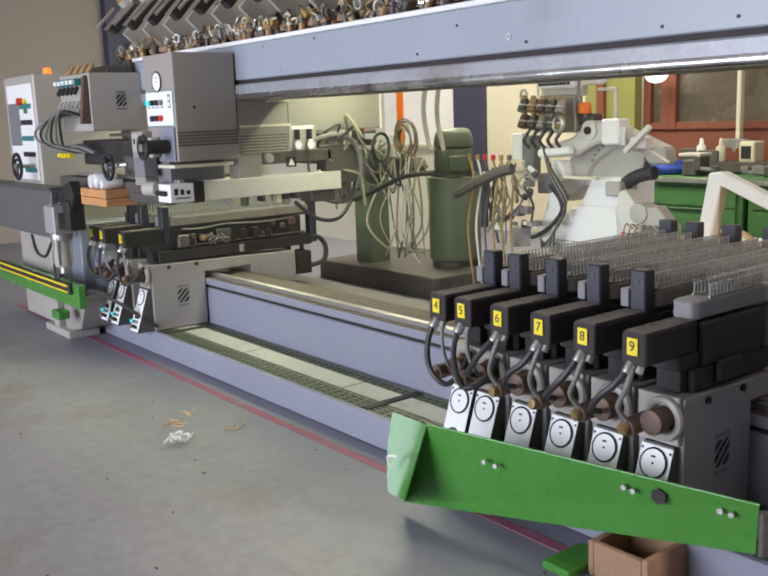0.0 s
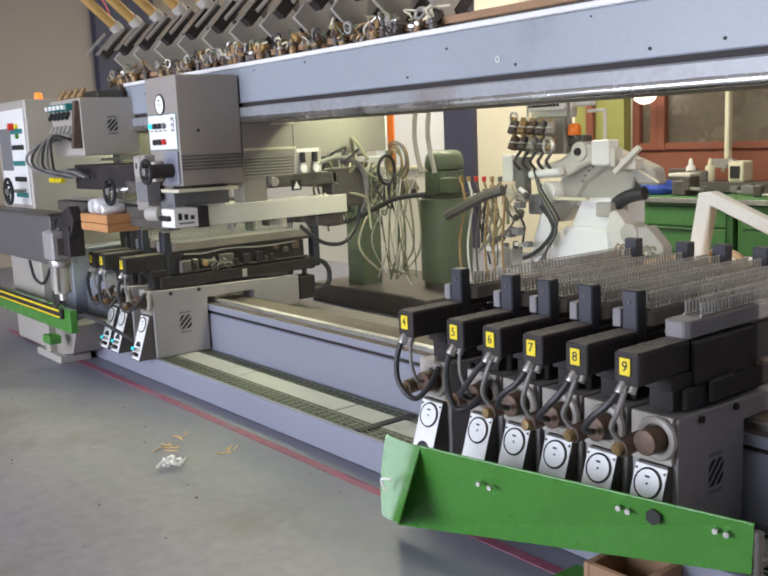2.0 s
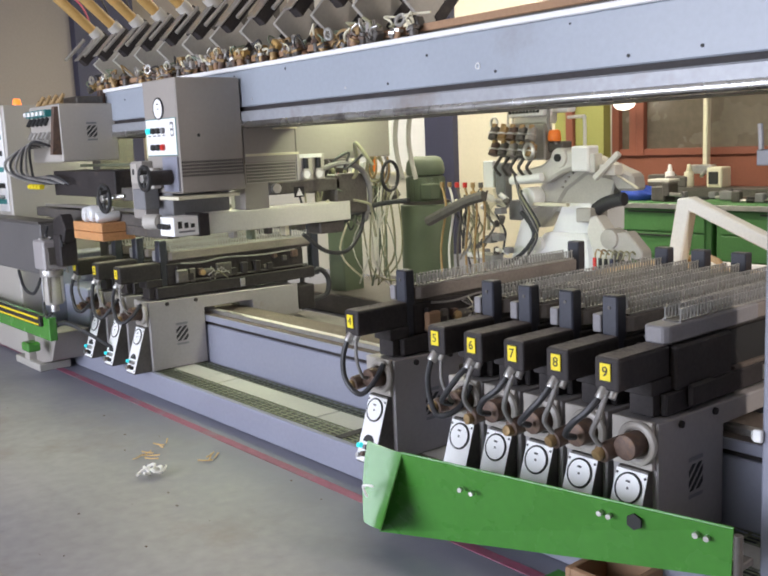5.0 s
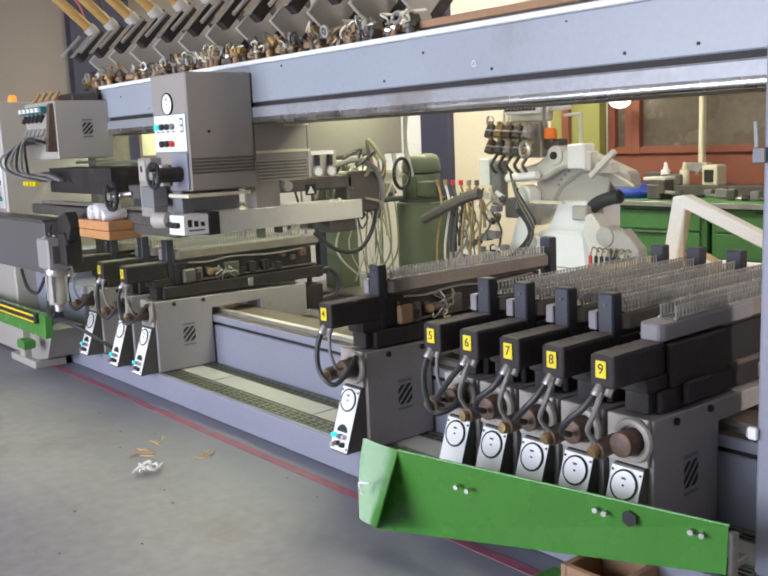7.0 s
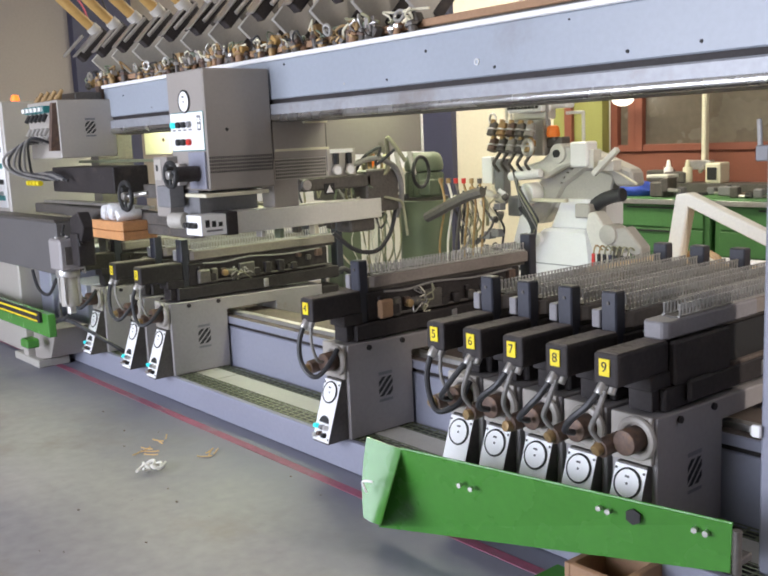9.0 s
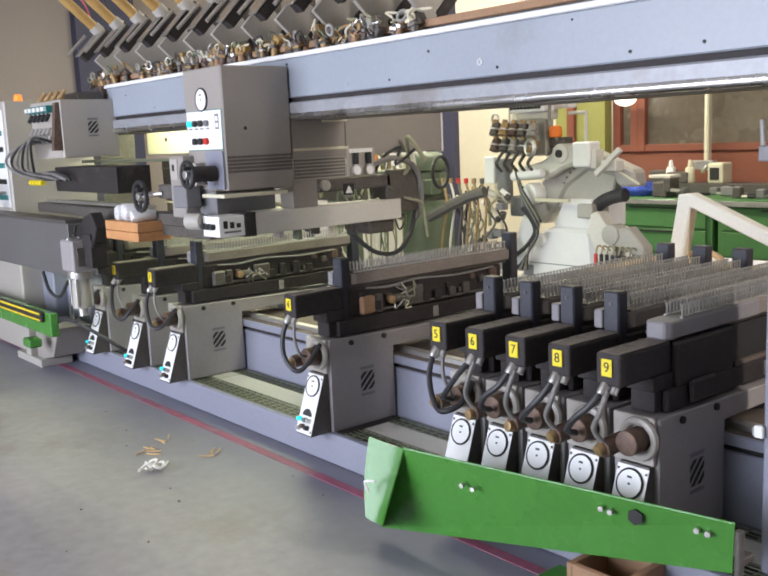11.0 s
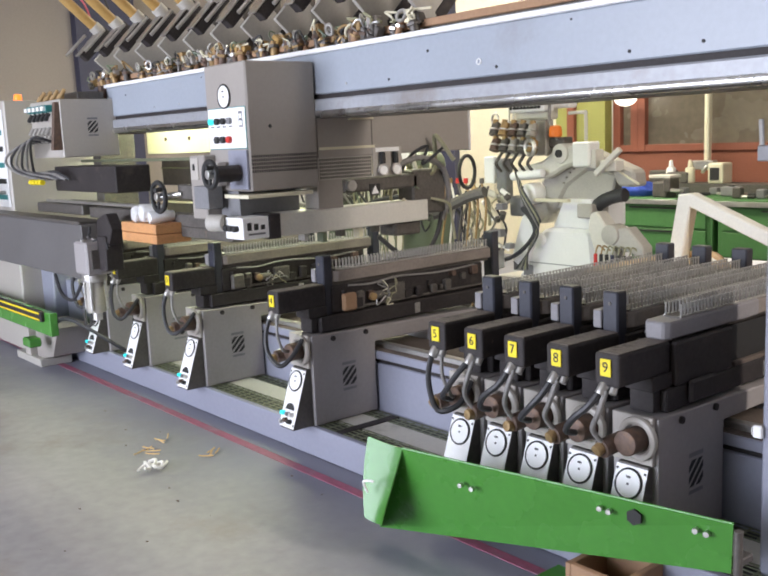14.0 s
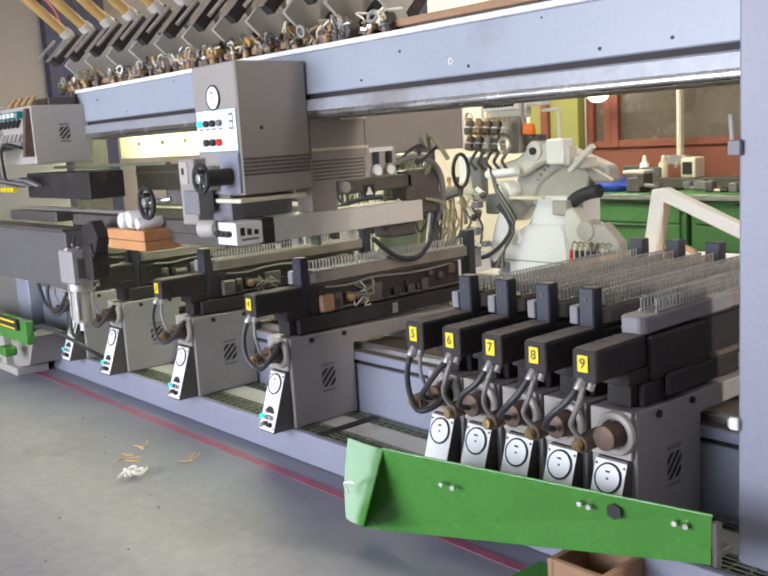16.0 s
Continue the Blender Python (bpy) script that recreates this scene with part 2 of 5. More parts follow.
def box(x0, x1, y0, y1, z0, z1, bev=0.004, bm=None, seg=1, m=None):
    bm = bm or bmesh.new()
    r = bmesh.ops.create_cube(bm, size=1)
    vs = r["verts"]
    bmesh.ops.scale(bm, vec=(abs(x1 - x0), abs(y1 - y0), abs(z1 - z0)), verts=vs)
    bmesh.ops.translate(bm, vec=((x0 + x1) / 2, (y0 + y1) / 2, (z0 + z1) / 2), verts=vs)
    if m is not None:
        bmesh.ops.transform(bm, matrix=m, verts=vs)
    if bev:
        es = list({e for v in vs for e in v.link_edges})
        bmesh.ops.bevel(bm, geom=es, offset=bev, segments=seg, affect="EDGES", profile=0.5)
    return bm


def cyl(p0, p1, r0, r1=None, seg=16, bm=None, bev=0.0):
    bm = bm or bmesh.new()
    p0, p1 = Vector(p0), Vector(p1)
    d = p1 - p0
    m = Matrix.Translation((p0 + p1) / 2) @ d.to_track_quat("Z", "Y").to_matrix().to_4x4()
    r = bmesh.ops.create_cone(bm, cap_ends=True, segments=seg, radius1=r0, radius2=r0 if r1 is None else r1, depth=d.length, matrix=m)
    if bev:
        es = [e for e in {e for v in r["verts"] for e in v.link_edges} if any(len(f.verts) > 4 for f in e.link_faces)]
        bmesh.ops.bevel(bm, geom=es, offset=bev, segments=2, affect="EDGES", profile=0.5)
    return bm


def ring(c, axis, r, rt, seg=24, bm=None, sub=8):
    """A torus round an axis."""
    bm = bm or bmesh.new()
    q = Vector(axis).to_track_quat("Z", "Y").to_matrix()
    c = Vector(c)
    rows = []
    for i in range(seg):
        a = 2 * math.pi * i / seg
        rows.append([bm.verts.new(c + q @ Vector(((r + rt * math.cos(b)) * math.cos(a), (r + rt * math.cos(b)) * math.sin(a), rt * math.sin(b))))
                     for b in (2 * math.pi * j / sub for j in range(sub))])
    for i in range(seg):
        for j in range(sub):
            k, l = (i + 1) % seg, (j + 1) % sub
            bm.faces.new((rows[i][j], rows[k][j], rows[k][l], rows[i][l]))
    return bm


def sweep(pts, r, seg=8, bm=None, steps=6, ribs=0.0):
    """A round hose along a smooth line through the points."""
    bm = bm or bmesh.new()
    P = [Vector(p) for p in pts]
    line = []
    for i in range(len(P) - 1):
        a, b, c, d = P[max(0, i - 1)], P[i], P[i + 1], P[min(len(P) - 1, i + 2)]
        for k in range(steps):
            t = k / steps
            line.append(0.5 * ((2 * b) + (c - a) * t + (2 * a - 5 * b + 4 * c - d) * t * t + (3 * b - a - 3 * c + d) * t ** 3))
    line.append(P[-1])
    up, prev = Vector((0.31, 0.17, 0.93)), None
    for i, p in enumerate(line):
        d = (line[min(i + 1, len(line) - 1)] - line[max(i - 1, 0)]).normalized()
        u = up - d * up.dot(d)
        u.normalize()
        up = u
        v = d.cross(u)
        rr = r * (1 + (ribs if i % 2 else 0))
        row = [bm.verts.new(p + rr * (math.cos(2 * math.pi * j / seg) * u + math.sin(2 * math.pi * j / seg) * v)) for j in range(seg)]
        if prev:
            for j in range(seg):
                bm.faces.new((prev[j], prev[(j + 1) % seg], row[(j + 1) % seg], row[j]))
        else:
            bm.faces.new(row[::-1])
        prev = row
    bm.faces.new(prev)
    return bm


def prism(outline, axis, a, b, bev=0.003, bm=None):
    """An outline in the plane across an axis ('x': (y, z), 'y': (x, z), 'z': (x, y)), drawn out from a to b."""
    bm = bm or bmesh.new()
    put = {"x": lambda p, d: (d, p[0], p[1]), "y": lambda p, d: (p[0], d, p[1]), "z": lambda p, d: (p[0], p[1], d)}[axis]
    f0 = bm.faces.new([bm.verts.new(put(p, a)) for p in outline])
    r = bmesh.ops.extrude_face_region(bm, geom=[f0])
    vs = [g for g in r["geom"] if isinstance(g, bmesh.types.BMVert)]
    off = put((0, 0), b - a)
    bmesh.ops.translate(bm, vec=off, verts=vs)
    if bev:
        es = list({e for v in bm.verts for e in v.link_edges})
        bmesh.ops.bevel(bm, geom=es, offset=bev, segments=1, affect="EDGES", profile=0.5)
    return bm


def text_mesh(s, size, m):
    cu = bpy.data.curves.new("digit", "FONT")
    cu.body, cu.size, cu.extrude, cu.align_x, cu.align_y = s, size, 0.0008, "CENTER", "CENTER"
    ob = bpy.data.objects.new("digit", cu)
    me = bpy.data.meshes.new_from_object(ob)
    bm = bmesh.new()
    bm.from_mesh(me)
    bpy.data.objects.remove(ob)
    bm.transform(m)
    return bm


FRONT = pose(0, 0, 0, 90, 0, 0)  # text upright, read from -y

# ---- the hall ----
def structure(name, bm, material, label, category):
    return tagged(part(name, bm, material), label, category, kind="structure")


structure("floor", box(-16, 5, -7, 16, -0.2, 0, 0), "concrete", "worn grey concrete workshop floor with dust", "floor")
structure("wall_west", box(-14.2, -14, -6, 15, 0, 6, 0), "wall_warm", "warm grey plastered hall wall", "wall")
structure("wall_east", box(3.5, 3.7, -6, 15, 0, 6, 0), "wall_warm", "warm grey plastered hall wall", "wall")
south = bmesh.new()
box(-14, -8.4, -5.7, -5.5, 0, 6, 0, south)
box(-2.0, 3.5, -5.7, -5.5, 0, 6, 0, south)
box(-8.4, -2.0, -5.7, -5.5, 3.8, 6, 0, south)
structure("wall_south", south, "wall_warm", "hall wall with a wide open gate", "wall")
structure("ceiling", box(-14.2, 3.7, -5.7, 15, 6, 6.2, 0), "ceiling", "pale hall ceiling", "ceiling")
structure("ground", box(-30, 20, -40, -7.02, -0.2, -0.01, 0), "concrete", "concrete yard outside the gate", "ground")
structure("floor_line", box(-9.0, 0.5, 2.478, 2.53, 0, 0.003, 0), "red_paint_line", "worn red safety line painted on the floor", "floor marking")

# north wall with the red-framed windows above the bench
structure("wall_north", box(-7.75, 3.5, 9.4, 9.6, 0, 1.36, 0), "brick_red", "red-brown painted lower wall behind the bench", "wall")
structure("wall_north_upper", box(-7.75, 3.5, 9.4, 9.6, 3.4, 6, 0), "wall_beige", "beige wall above the windows", "wall")
structure("wall_north_west", box(-9.65, -7.75, 9.35, 9.6, 0, 6, 0), "wall_beige", "plain beige wall panel", "wall")
structure("wall_trim", box(-7.53, -7.42, 9.14, 9.197, 0, 4.0), "rust_red", "narrow red painted wall post", "wall")
structure("wall_north_end", box(-14, -10.25, 9.5, 9.7, 0, 6, 0), "wall_white", "whitewashed hall wall", "wall")
structure("wall_pillar", box(-10.25, -9.65, 9.25, 9.6, 0, 6), "blue_dark", "dark blue steel pillar", "pillar")
structure("wall_panel", box(-7.75, -7.0, 9.2, 9.34, 0, 4.0), "lime", "yellow-green painted wall panel", "wall")


def window(name, x0, x1):
    w = thing(name, (x0, 9.42, 1.36), "dusty dark window in a red-painted frame", "window", kind="structure")
    for a, b in ((x0, x0 + 0.1), (x1 - 0.1, x1)):
        part("frame", box(a, b, 9.36, 9.46, 1.36, 3.4), "rust_red", w)
    part("frame", box(x0 + 0.1, x1 - 0.1, 9.37, 9.46, 1.36, 1.44), "rust_red", w)
    part("pane", box(x0 + 0.1, x1 - 0.1, 9.43, 9.44, 1.44, 3.4, 0), "window_dark", w, "dusty dark glass")
    return w


for i, (a, b) in enumerate(((-7.0, -6.65), (-6.65, -4.6), (-4.6, -2.8), (-2.8, -1.2))):
    window("window_%d" % (i + 1), a, b)


# ---- the machine: base, beam, column ----
def machine_base():
    b = thing("machine_base", (-4.3, 2.9, 0), "long lilac-grey steel machine base with cable trays", "machine base")
    part("skirt", box(-7.45, -0.9, 2.652, 2.686, 0.004, 0.166), "lilac", b)
    part("bed_plate", box(-7.45, -0.9, 2.686, 3.10, 0.02, 0.150), "lilac", b)
    part("plinth", box(-7.40, -0.9, 2.74, 3.5, 0.0, 0.02, 0), "black", b)
    for i in range(6):
        x = -7.40 + i * 1.1
        part("floor_plate", box(x, x + 1.085, 2.822, 2.985, 0.150, 0.163, 0.002), "plate", b)
    for y0, y1, n in ((2.695, 2.815, 4), (2.99, 3.075, 3)):
        t = bmesh.new()
        for k in range(n + 1):
            y = y0 + (y1 - y0) * k / n
            box(-7.42, -0.92, y - 0.0035, y + 0.0035, 0.163, 0.166, 0, t)
        for k in range(100):
            x = -7.4 + k * 0.065
            box(x - 0.005, x + 0.005, y0, y1, 0.1625, 0.1655, 0, t)
        part("cable_tray", t, "tray", b, "slotted olive cable tray")
        # black sheet paints the shade seen down through the tray slots
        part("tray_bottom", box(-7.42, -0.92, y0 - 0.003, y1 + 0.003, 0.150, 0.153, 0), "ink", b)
    for x in (-6.1, -3.72, -2.6):
        part("cross_channel", box(x - 0.03, x + 0.03, 2.69, 3.07, 0.155, 0.169, 0.002), "black", b)
    part("rail_box", box(-7.45, -0.9, 3.10, 3.46, 0.02, 0.43, 0.006), "lilac", b)
    part("rail_groove", box(-7.45, -0.9, 3.115, 3.44, 0.43, 0.455, 0), "black", b)
    part("rail_cap", box(-7.45, -0.9, 3.09, 3.46, 0.455, 0.50, 0.004), "lilac", b)
    part("cap_dust", box(-7.44, -0.91, 3.10, 3.455, 0.499, 0.504, 0.001), "brown_dust", b, "brown layer of dust")
    part("dust_cover", box(-7.45, -0.9, 3.47, 3.95, 0.30, 0.36, 0.004), "dark_steel", b, "dusty dark cover behind the rail")
    part("guide_rail", box(-7.45, -0.9, 3.15, 3.20, 0.50, 0.53, 0.004), "steel", b)
    part("rear_rail", box(-7.45, -0.9, 3.95, 4.15, 0.0, 0.34, 0.006), "dark_steel", b)
    return b


def gantry():
    g = thing("gantry_beam", (-4.3, 3.0, 1.8), "pale blue-grey gantry beam with a polished guide rail", "gantry beam")
    x0, x1 = -6.75, -1.30
    part("beam_body", box(x0, x1, 2.90, 3.25, 1.89, 2.10, 0.006), "beam_blue", g)
    part("top_flange", box(x0, x1, 2.885, 3.27, 2.10, 2.125, 0.004), "white", g)
    part("groove", box(x0, x1, 2.915, 3.25, 1.865, 1.89, 0), "black", g)
    part("lower_body", box(x0, x1, 2.89, 3.25, 1.80, 1.865, 0.008), "brushed", g, "brushed metal lower cover")
    part("guide_rail", cyl((x0, 2.905, 1.79), (x1, 2.905, 1.79), 0.022, bm=None, seg=14), "chrome", g, "polished round guide rail", True)
    part("rail_support", box(x0, x1, 2.92, 3.22, 1.765, 1.80, 0.003), "dark_steel", g)
    part("energy_tray", box(x0, x1, 3.0, 3.2, 2.125, 2.19, 0.004), "dark_steel", g)
    part("tray_edge", box(-6.7, x1, 2.97, 2.995, 2.15, 2.185, 0.004), "cardboard", g)
    col = part("end_column", box(-1.492, -0.95, 2.78, 3.3, 0.0, 2.9, 0.01), "lilac", g, "pale lilac end column")
    part("latch", box(-1.515, -1.482, 2.762, 2.779, 0.63, 0.672), "white", col)
    part("latch", box(-1.52, -1.475, 2.762, 2.779, 1.53, 1.58), "grey_mid", col)
    part("latch_hook", cyl((-1.505, 2.765, 1.58), (-1.51, 2.765, 1.66), 0.008, seg=8), "steel", col, "", True)
    part("latch_tongue", box(-1.522, -1.516, 2.766, 2.775, 0.635, 0.665, 0.002), "steel", col)
    part("rear_girder", box(-8.5, -5.95, 4.16, 4.26, 1.28, 1.52, 0.006), "dark_steel", g, "dark rear girder")
    part("girder_strip", box(-8.5, -5.96, 4.15, 4.159, 1.44, 1.455, 0.001), "tray", g)
    part("rear_girder", box(-8.5, -5.95, 4.18, 4.28, 0.98, 1.16, 0.006), "dark_steel", g)
    part("girder_strip", box(-8.5, -5.96, 4.17, 4.179, 1.11, 1.13, 0.001), "cream", g)
    part("rear_panel", box(-8.3, -5.75, 3.93, 3.96, 1.59, 1.80, 0.004), "cream", g, "pale rear cover panel")
    for x in (-7.9, -7.45, -7.05):
        part("panel_bolt", cyl((x, 3.93, 1.72), (x, 3.92, 1.72), 0.018, seg=8), "rusty", g)
    part("panel_post", box(-6.7, -6.62, 3.88, 3.93, 0.0, 1.78, 0.004), "machine_grey", g)
    rm = random.Random(9)
    for k in range(14):
        x, z = -6.4 + k * 0.36 + rm.uniform(-0.1, 0.1), rm.choice((1.925, 1.93, 2.03, 2.07))
        part("screw", cyl((x, 2.8995, z), (x, 2.896, z), rm.uniform(0.004, 0.007), seg=8), rm.choice(("ink", "dark_steel", "steel")), g)
    part("sensor_mark", ring((-2.86, 2.898, 1.955), (0, 1, 0), 0.012, 0.003, 16), "white", g, "", True)
    part("end_bracket", box(-6.80, -6.752, 2.86, 3.20, 1.76, 2.12, 0.004), "rusty", g, "dark rusty end bracket")
    part("end_bracket", box(-6.752, -6.66, 2.872, 2.888, 1.80, 1.90, 0.003), "dark_steel", g)
    part("end_post", box(-7.35, -7.2, 3.0, 3.3, 0.0, 2.05, 0.008), "dark_steel", g)
    return g


machine_base()
gantry()


# ---- the work beds ----
def logo(p, x, y, z, s=1.0):
    """Striped emblem between two lines of bars that stand for lettering, on a face that looks along +x."""
    part("lettering_bar", box(x, x + 0.001, y - 0.045 * s, y + 0.045 * s, z + 0.062 * s, z + 0.078 * s, 0), "grey_mid", p)
    part("lettering_bar", box(x, x + 0.001, y - 0.045 * s, y + 0.045 * s, z - 0.078 * s, z - 0.064 * s, 0), "grey_mid", p)
    for c in (-0.062, -0.021, 0.020, 0.061):
        o = []
        for w, back in ((-0.012, False), (0.012, True)):
            lo, hi = max(-0.045, -0.05 - c - w), min(0.045, 0.05 - c - w)
            seg = [(lo, lo + c + w), (hi, hi + c + w)]
            o += seg[::-1] if back else seg
        part("emblem_stripe", prism([(y + a * s, z + b * s) for a, b in o], "x", x, x + 0.001, 0), "ink", p)


def dial(p, x, y, z, r, tilt=0.0):
    """A round gauge that looks towards -y."""
    n = Vector((0, -1, tilt)).normalized()
    c = Vector((x, y, z))
    face = part("dial", cyl(c, c + n * 0.006, r, seg=28), "white", p, "white round gauge")
    part("dial_rim", ring(c + n * 0.004, n, r * 0.95, r * 0.075, 32), "ink", face, "", True)
    up = Vector((0, tilt, 1)).normalized()
    q = Matrix((Vector((1, 0, 0)), up, n)).transposed().to_4x4()
    for dx, dz, w, h in ((-0.05, 0.42, 0.34, 0.13), (0, -0.02, 0.16, 0.14)):
        m = Matrix.Translation(c + n * 0.0068 + up * dz * r + Vector((dx * r, 0, 0))) @ q
        part("dial_mark", box(-w * r / 2, w * r / 2, -h * r / 2, h * r / 2, 0, 0.0006, 0, m=m), "ink", face)


def bed_model():
    b = thing("work_bed", (0, 2.7, 0.165), "black sliding work bed on a grey pedestal with a gauge panel", "machine bed", "work beds on the base")
    prof = [(2.665, 0.168), (3.085, 0.168), (3.085, 0.555), (3.48, 0.555), (3.48, 0.40), (3.88, 0.40), (3.88, 0.62), (2.665, 0.65)]
    ped = part("pedestal", prism(prof, "x", -0.095, 0.095, 0.004), "pedestal_grey", b, "grey pedestal plate with rusty stains")
    logo(ped, 0.0955, 2.90, 0.40)
    part("bolt", cyl((0.09, 2.80, 0.62), (0.105, 2.80, 0.62), 0.014, seg=10), "black", ped)
    part("bolt", cyl((0.09, 3.02, 0.62), (0.105, 3.02, 0.62), 0.014, seg=10), "black", ped)
    # slanted gauge panel
    wedge = part("gauge_panel", prism([(2.532, 0.168), (2.664, 0.168), (2.664, 0.478), (2.637, 0.478)], "x", -0.052, 0.076, 0.003), "dark_steel", b)
    n = Vector((0, -0.310, 0.105)).normalized()
    q = Matrix((Vector((1, 0, 0)), Vector((0, 0.105, 0.310)).normalized(), n)).transposed().to_4x4()
    c = Vector((0.012, 2.584, 0.323))
    part("panel_plate", box(-0.066, 0.066, -0.155, 0.155, 0, 0.004, 0.001, m=Matrix.Translation(c) @ q), "white", wedge, "white panel plate")
    dial(wedge, 0.012, 2.6095, 0.412, 0.055, 0.339)
    arch = [(0.040 * math.cos(v), -0.062 + 0.036 * math.sin(v)) for v in (math.pi * k / 10 for k in range(11))]
    part("switch_plate", prism(arch, "z", 0.0, 0.006, 0.001), "ink", wedge, "black arched switch plate").data.transform(BASE[wedge].inverted() @ Matrix.Translation(c) @ q @ BASE[wedge])
    for dx, dz, mt in ((-0.046, -0.085, "cyan_lamp"), (0.0, -0.085, "grey_mid"), (0.032, -0.085, "steel"), (-0.01, -0.118, "rusty"), (0.028, -0.122, "ink"), (-0.04, -0.13, "steel")):
        p0 = c + q.to_3x3() @ Vector((dx, dz, 0.004))
        part("knob", cyl(p0, p0 + n * 0.022, 0.0135, 0.011, seg=12), mt, wedge, "lit cyan button" if mt == "cyan_lamp" else "")
    for dx in (-0.058, 0.058):
        for dz in (-0.138, 0.138):
            p0 = c + q.to_3x3() @ Vector((dx, dz, 0.003))
            part("screw", cyl(p0, p0 + n * 0.003, 0.005, seg=8), "ink", wedge)
    # flange above the panel
    fl = part("flange_plate", box(-0.085, 0.085, 2.645, 2.664, 0.48, 0.655, 0.003), "machine_light", b)
    part("flange_ring", ring((0.03, 2.635, 0.575), (0, 1, 0), 0.066, 0.015, 28), "machine_light", fl, "", True)
    part("motor", cyl((0.03, 2.56, 0.575), (0.03, 2.645, 0.575), 0.046, seg=20, bev=0.006), "rusty", b, "oily brown motor", True)
    part("coupling", cyl((-0.045, 2.53, 0.545), (-0.03, 2.64, 0.56), 0.034, seg=16, bev=0.004), "rusty", b, "rusty brown coupling", True)
    # hoses from the number box to the motor
    # black body, number box, rails
    part("number_box", box(-0.050, 0.052, 2.50, 2.80, 0.785, 0.90, 0.010, seg=2), "black", b)
    part("dust_layer", box(-0.042, 0.044, 2.512, 2.795, 0.899, 0.9025, 0.001), "dust", b, "grey layer of wood dust")
    part("body", box(-0.075, 0.075, 2.745, 4.06, 0.652, 0.735, 0.006), "black", b)
    part("body_bracket", box(-0.06, 0.06, 2.68, 2.80, 0.735, 0.79, 0.004), "black", b)
    part("side_cover", box(-0.06, 0.045, 2.845, 3.98, 0.735, 0.885, 0.006), "black", b)
    part("web", box(-0.02, 0.02, 2.86, 4.05, 0.885, 0.91, 0.0), "dark_steel", b)
    part("valve", box(0.045, 0.072, 3.00, 3.05, 0.74, 0.84, 0.008), "dark_steel", b)
    part("valve", box(0.045, 0.07, 3.22, 3.34, 0.76, 0.85, 0.006), "dark_steel", b)
    part("valve", cyl((0.06, 3.10, 0.80), (0.06, 3.19, 0.80), 0.024, seg=12), "dark_steel", b, "", True)
    part("pipe", cyl((0.06, 2.9, 0.755), (0.06, 4.0, 0.755), 0.008, seg=8), "dark_steel", b, "", True)
    rail = [(-0.05, 2.80), (-0.05, 2.89), (-0.035, 2.865), (0.035, 2.865), (0.05, 2.89), (0.05, 4.05), (-0.05, 4.05)]
    part("rail", prism(rail[1:], "z", 0.905, 0.965, 0.004), "rail_paint", b, "worn grey support rail")
    part("rail_top", box(-0.03, 0.03, 2.88, 4.04, 0.965, 0.972, 0.001), "dark_steel", b)
    for sx in (-0.032, 0.032):
        comb = bmesh.new()
        for k in range(52):
            y = 2.895 + k * 0.0222
            cyl((sx, y, 0.968), (sx, y, 1.010), 0.0042, seg=6, bm=comb)
            cyl((sx, y, 1.010), (sx, y, 1.016), 0.0062, seg=6, bm=comb)
        box(sx - 0.006, sx + 0.006, 2.885, 4.04, 0.966, 0.974, 0, comb)
        tagged(part("comb", comb, "pin", b, "row of upright steel pins"), kind="stuff")
    part("post", box(-0.032, 0.038, 2.802, 2.862, 0.655, 1.05, 0.006), "post_black", b, "dark blue-black stop post")
    part("post_bolt", cyl((0.003, 2.803, 1.005), (0.003, 2.798, 1.005), 0.007, seg=10), "dark_steel", b)
    part("post_block", box(-0.075, -0.036, 2.80, 2.855, 0.905, 0.975, 0.004), "rail_grey", b)
    part("post", box(-0.035, 0.045, 4.07, 4.13, 0.66, 1.06, 0.006), "post_black", b, "dark upright stop post")
    part("rear_motor", box(-0.06, 0.09, 3.89, 4.04, 0.42, 0.60, 0.008), "black", b)
    part("rear_hose", sweep([(0.05, 4.02, 0.66), (0.05, 4.12, 0.70), (0.05, 4.20, 0.62), (0.05, 4.18, 0.50), (0.04, 4.04, 0.47)], 0.02), "rubber", b, "black corrugated hose loop", True)
    part("clip", box(0.05, 0.078, 3.40, 3.44, 0.66, 0.72, 0.003), "steel", b)
    part("pneumatic_line", sweep([(0.055, 2.95, 0.88), (0.06, 3.1, 0.87), (0.055, 3.3, 0.885), (0.06, 3.6, 0.87), (0.055, 3.9, 0.88)], 0.006), "hose_grey", b, "", True)
    rf = random.Random(77)
    for k in range(12):
        y, z = 2.92 + k * 0.088, rf.uniform(0.76, 0.87)
        s2 = rf.uniform(0.010, 0.026)
        if k % 3 == 0:
            part("fitting", cyl((0.045, y, z), (0.045 + s2 * 1.6, y, z), s2 * 0.8, seg=10), rf.choice(("black", "rusty", "dark_steel")), b, "", True)
        else:
            part("fitting", box(0.044, 0.05 + s2, y - s2, y + s2, z - s2, z + s2, 0.003), rf.choice(("dark_steel", "rusty", "black", "black")), b)
    part("foot", box(-0.05, 0.05, 2.70, 2.744, 0.656, 0.735, 0.003), "black", b)
    return b


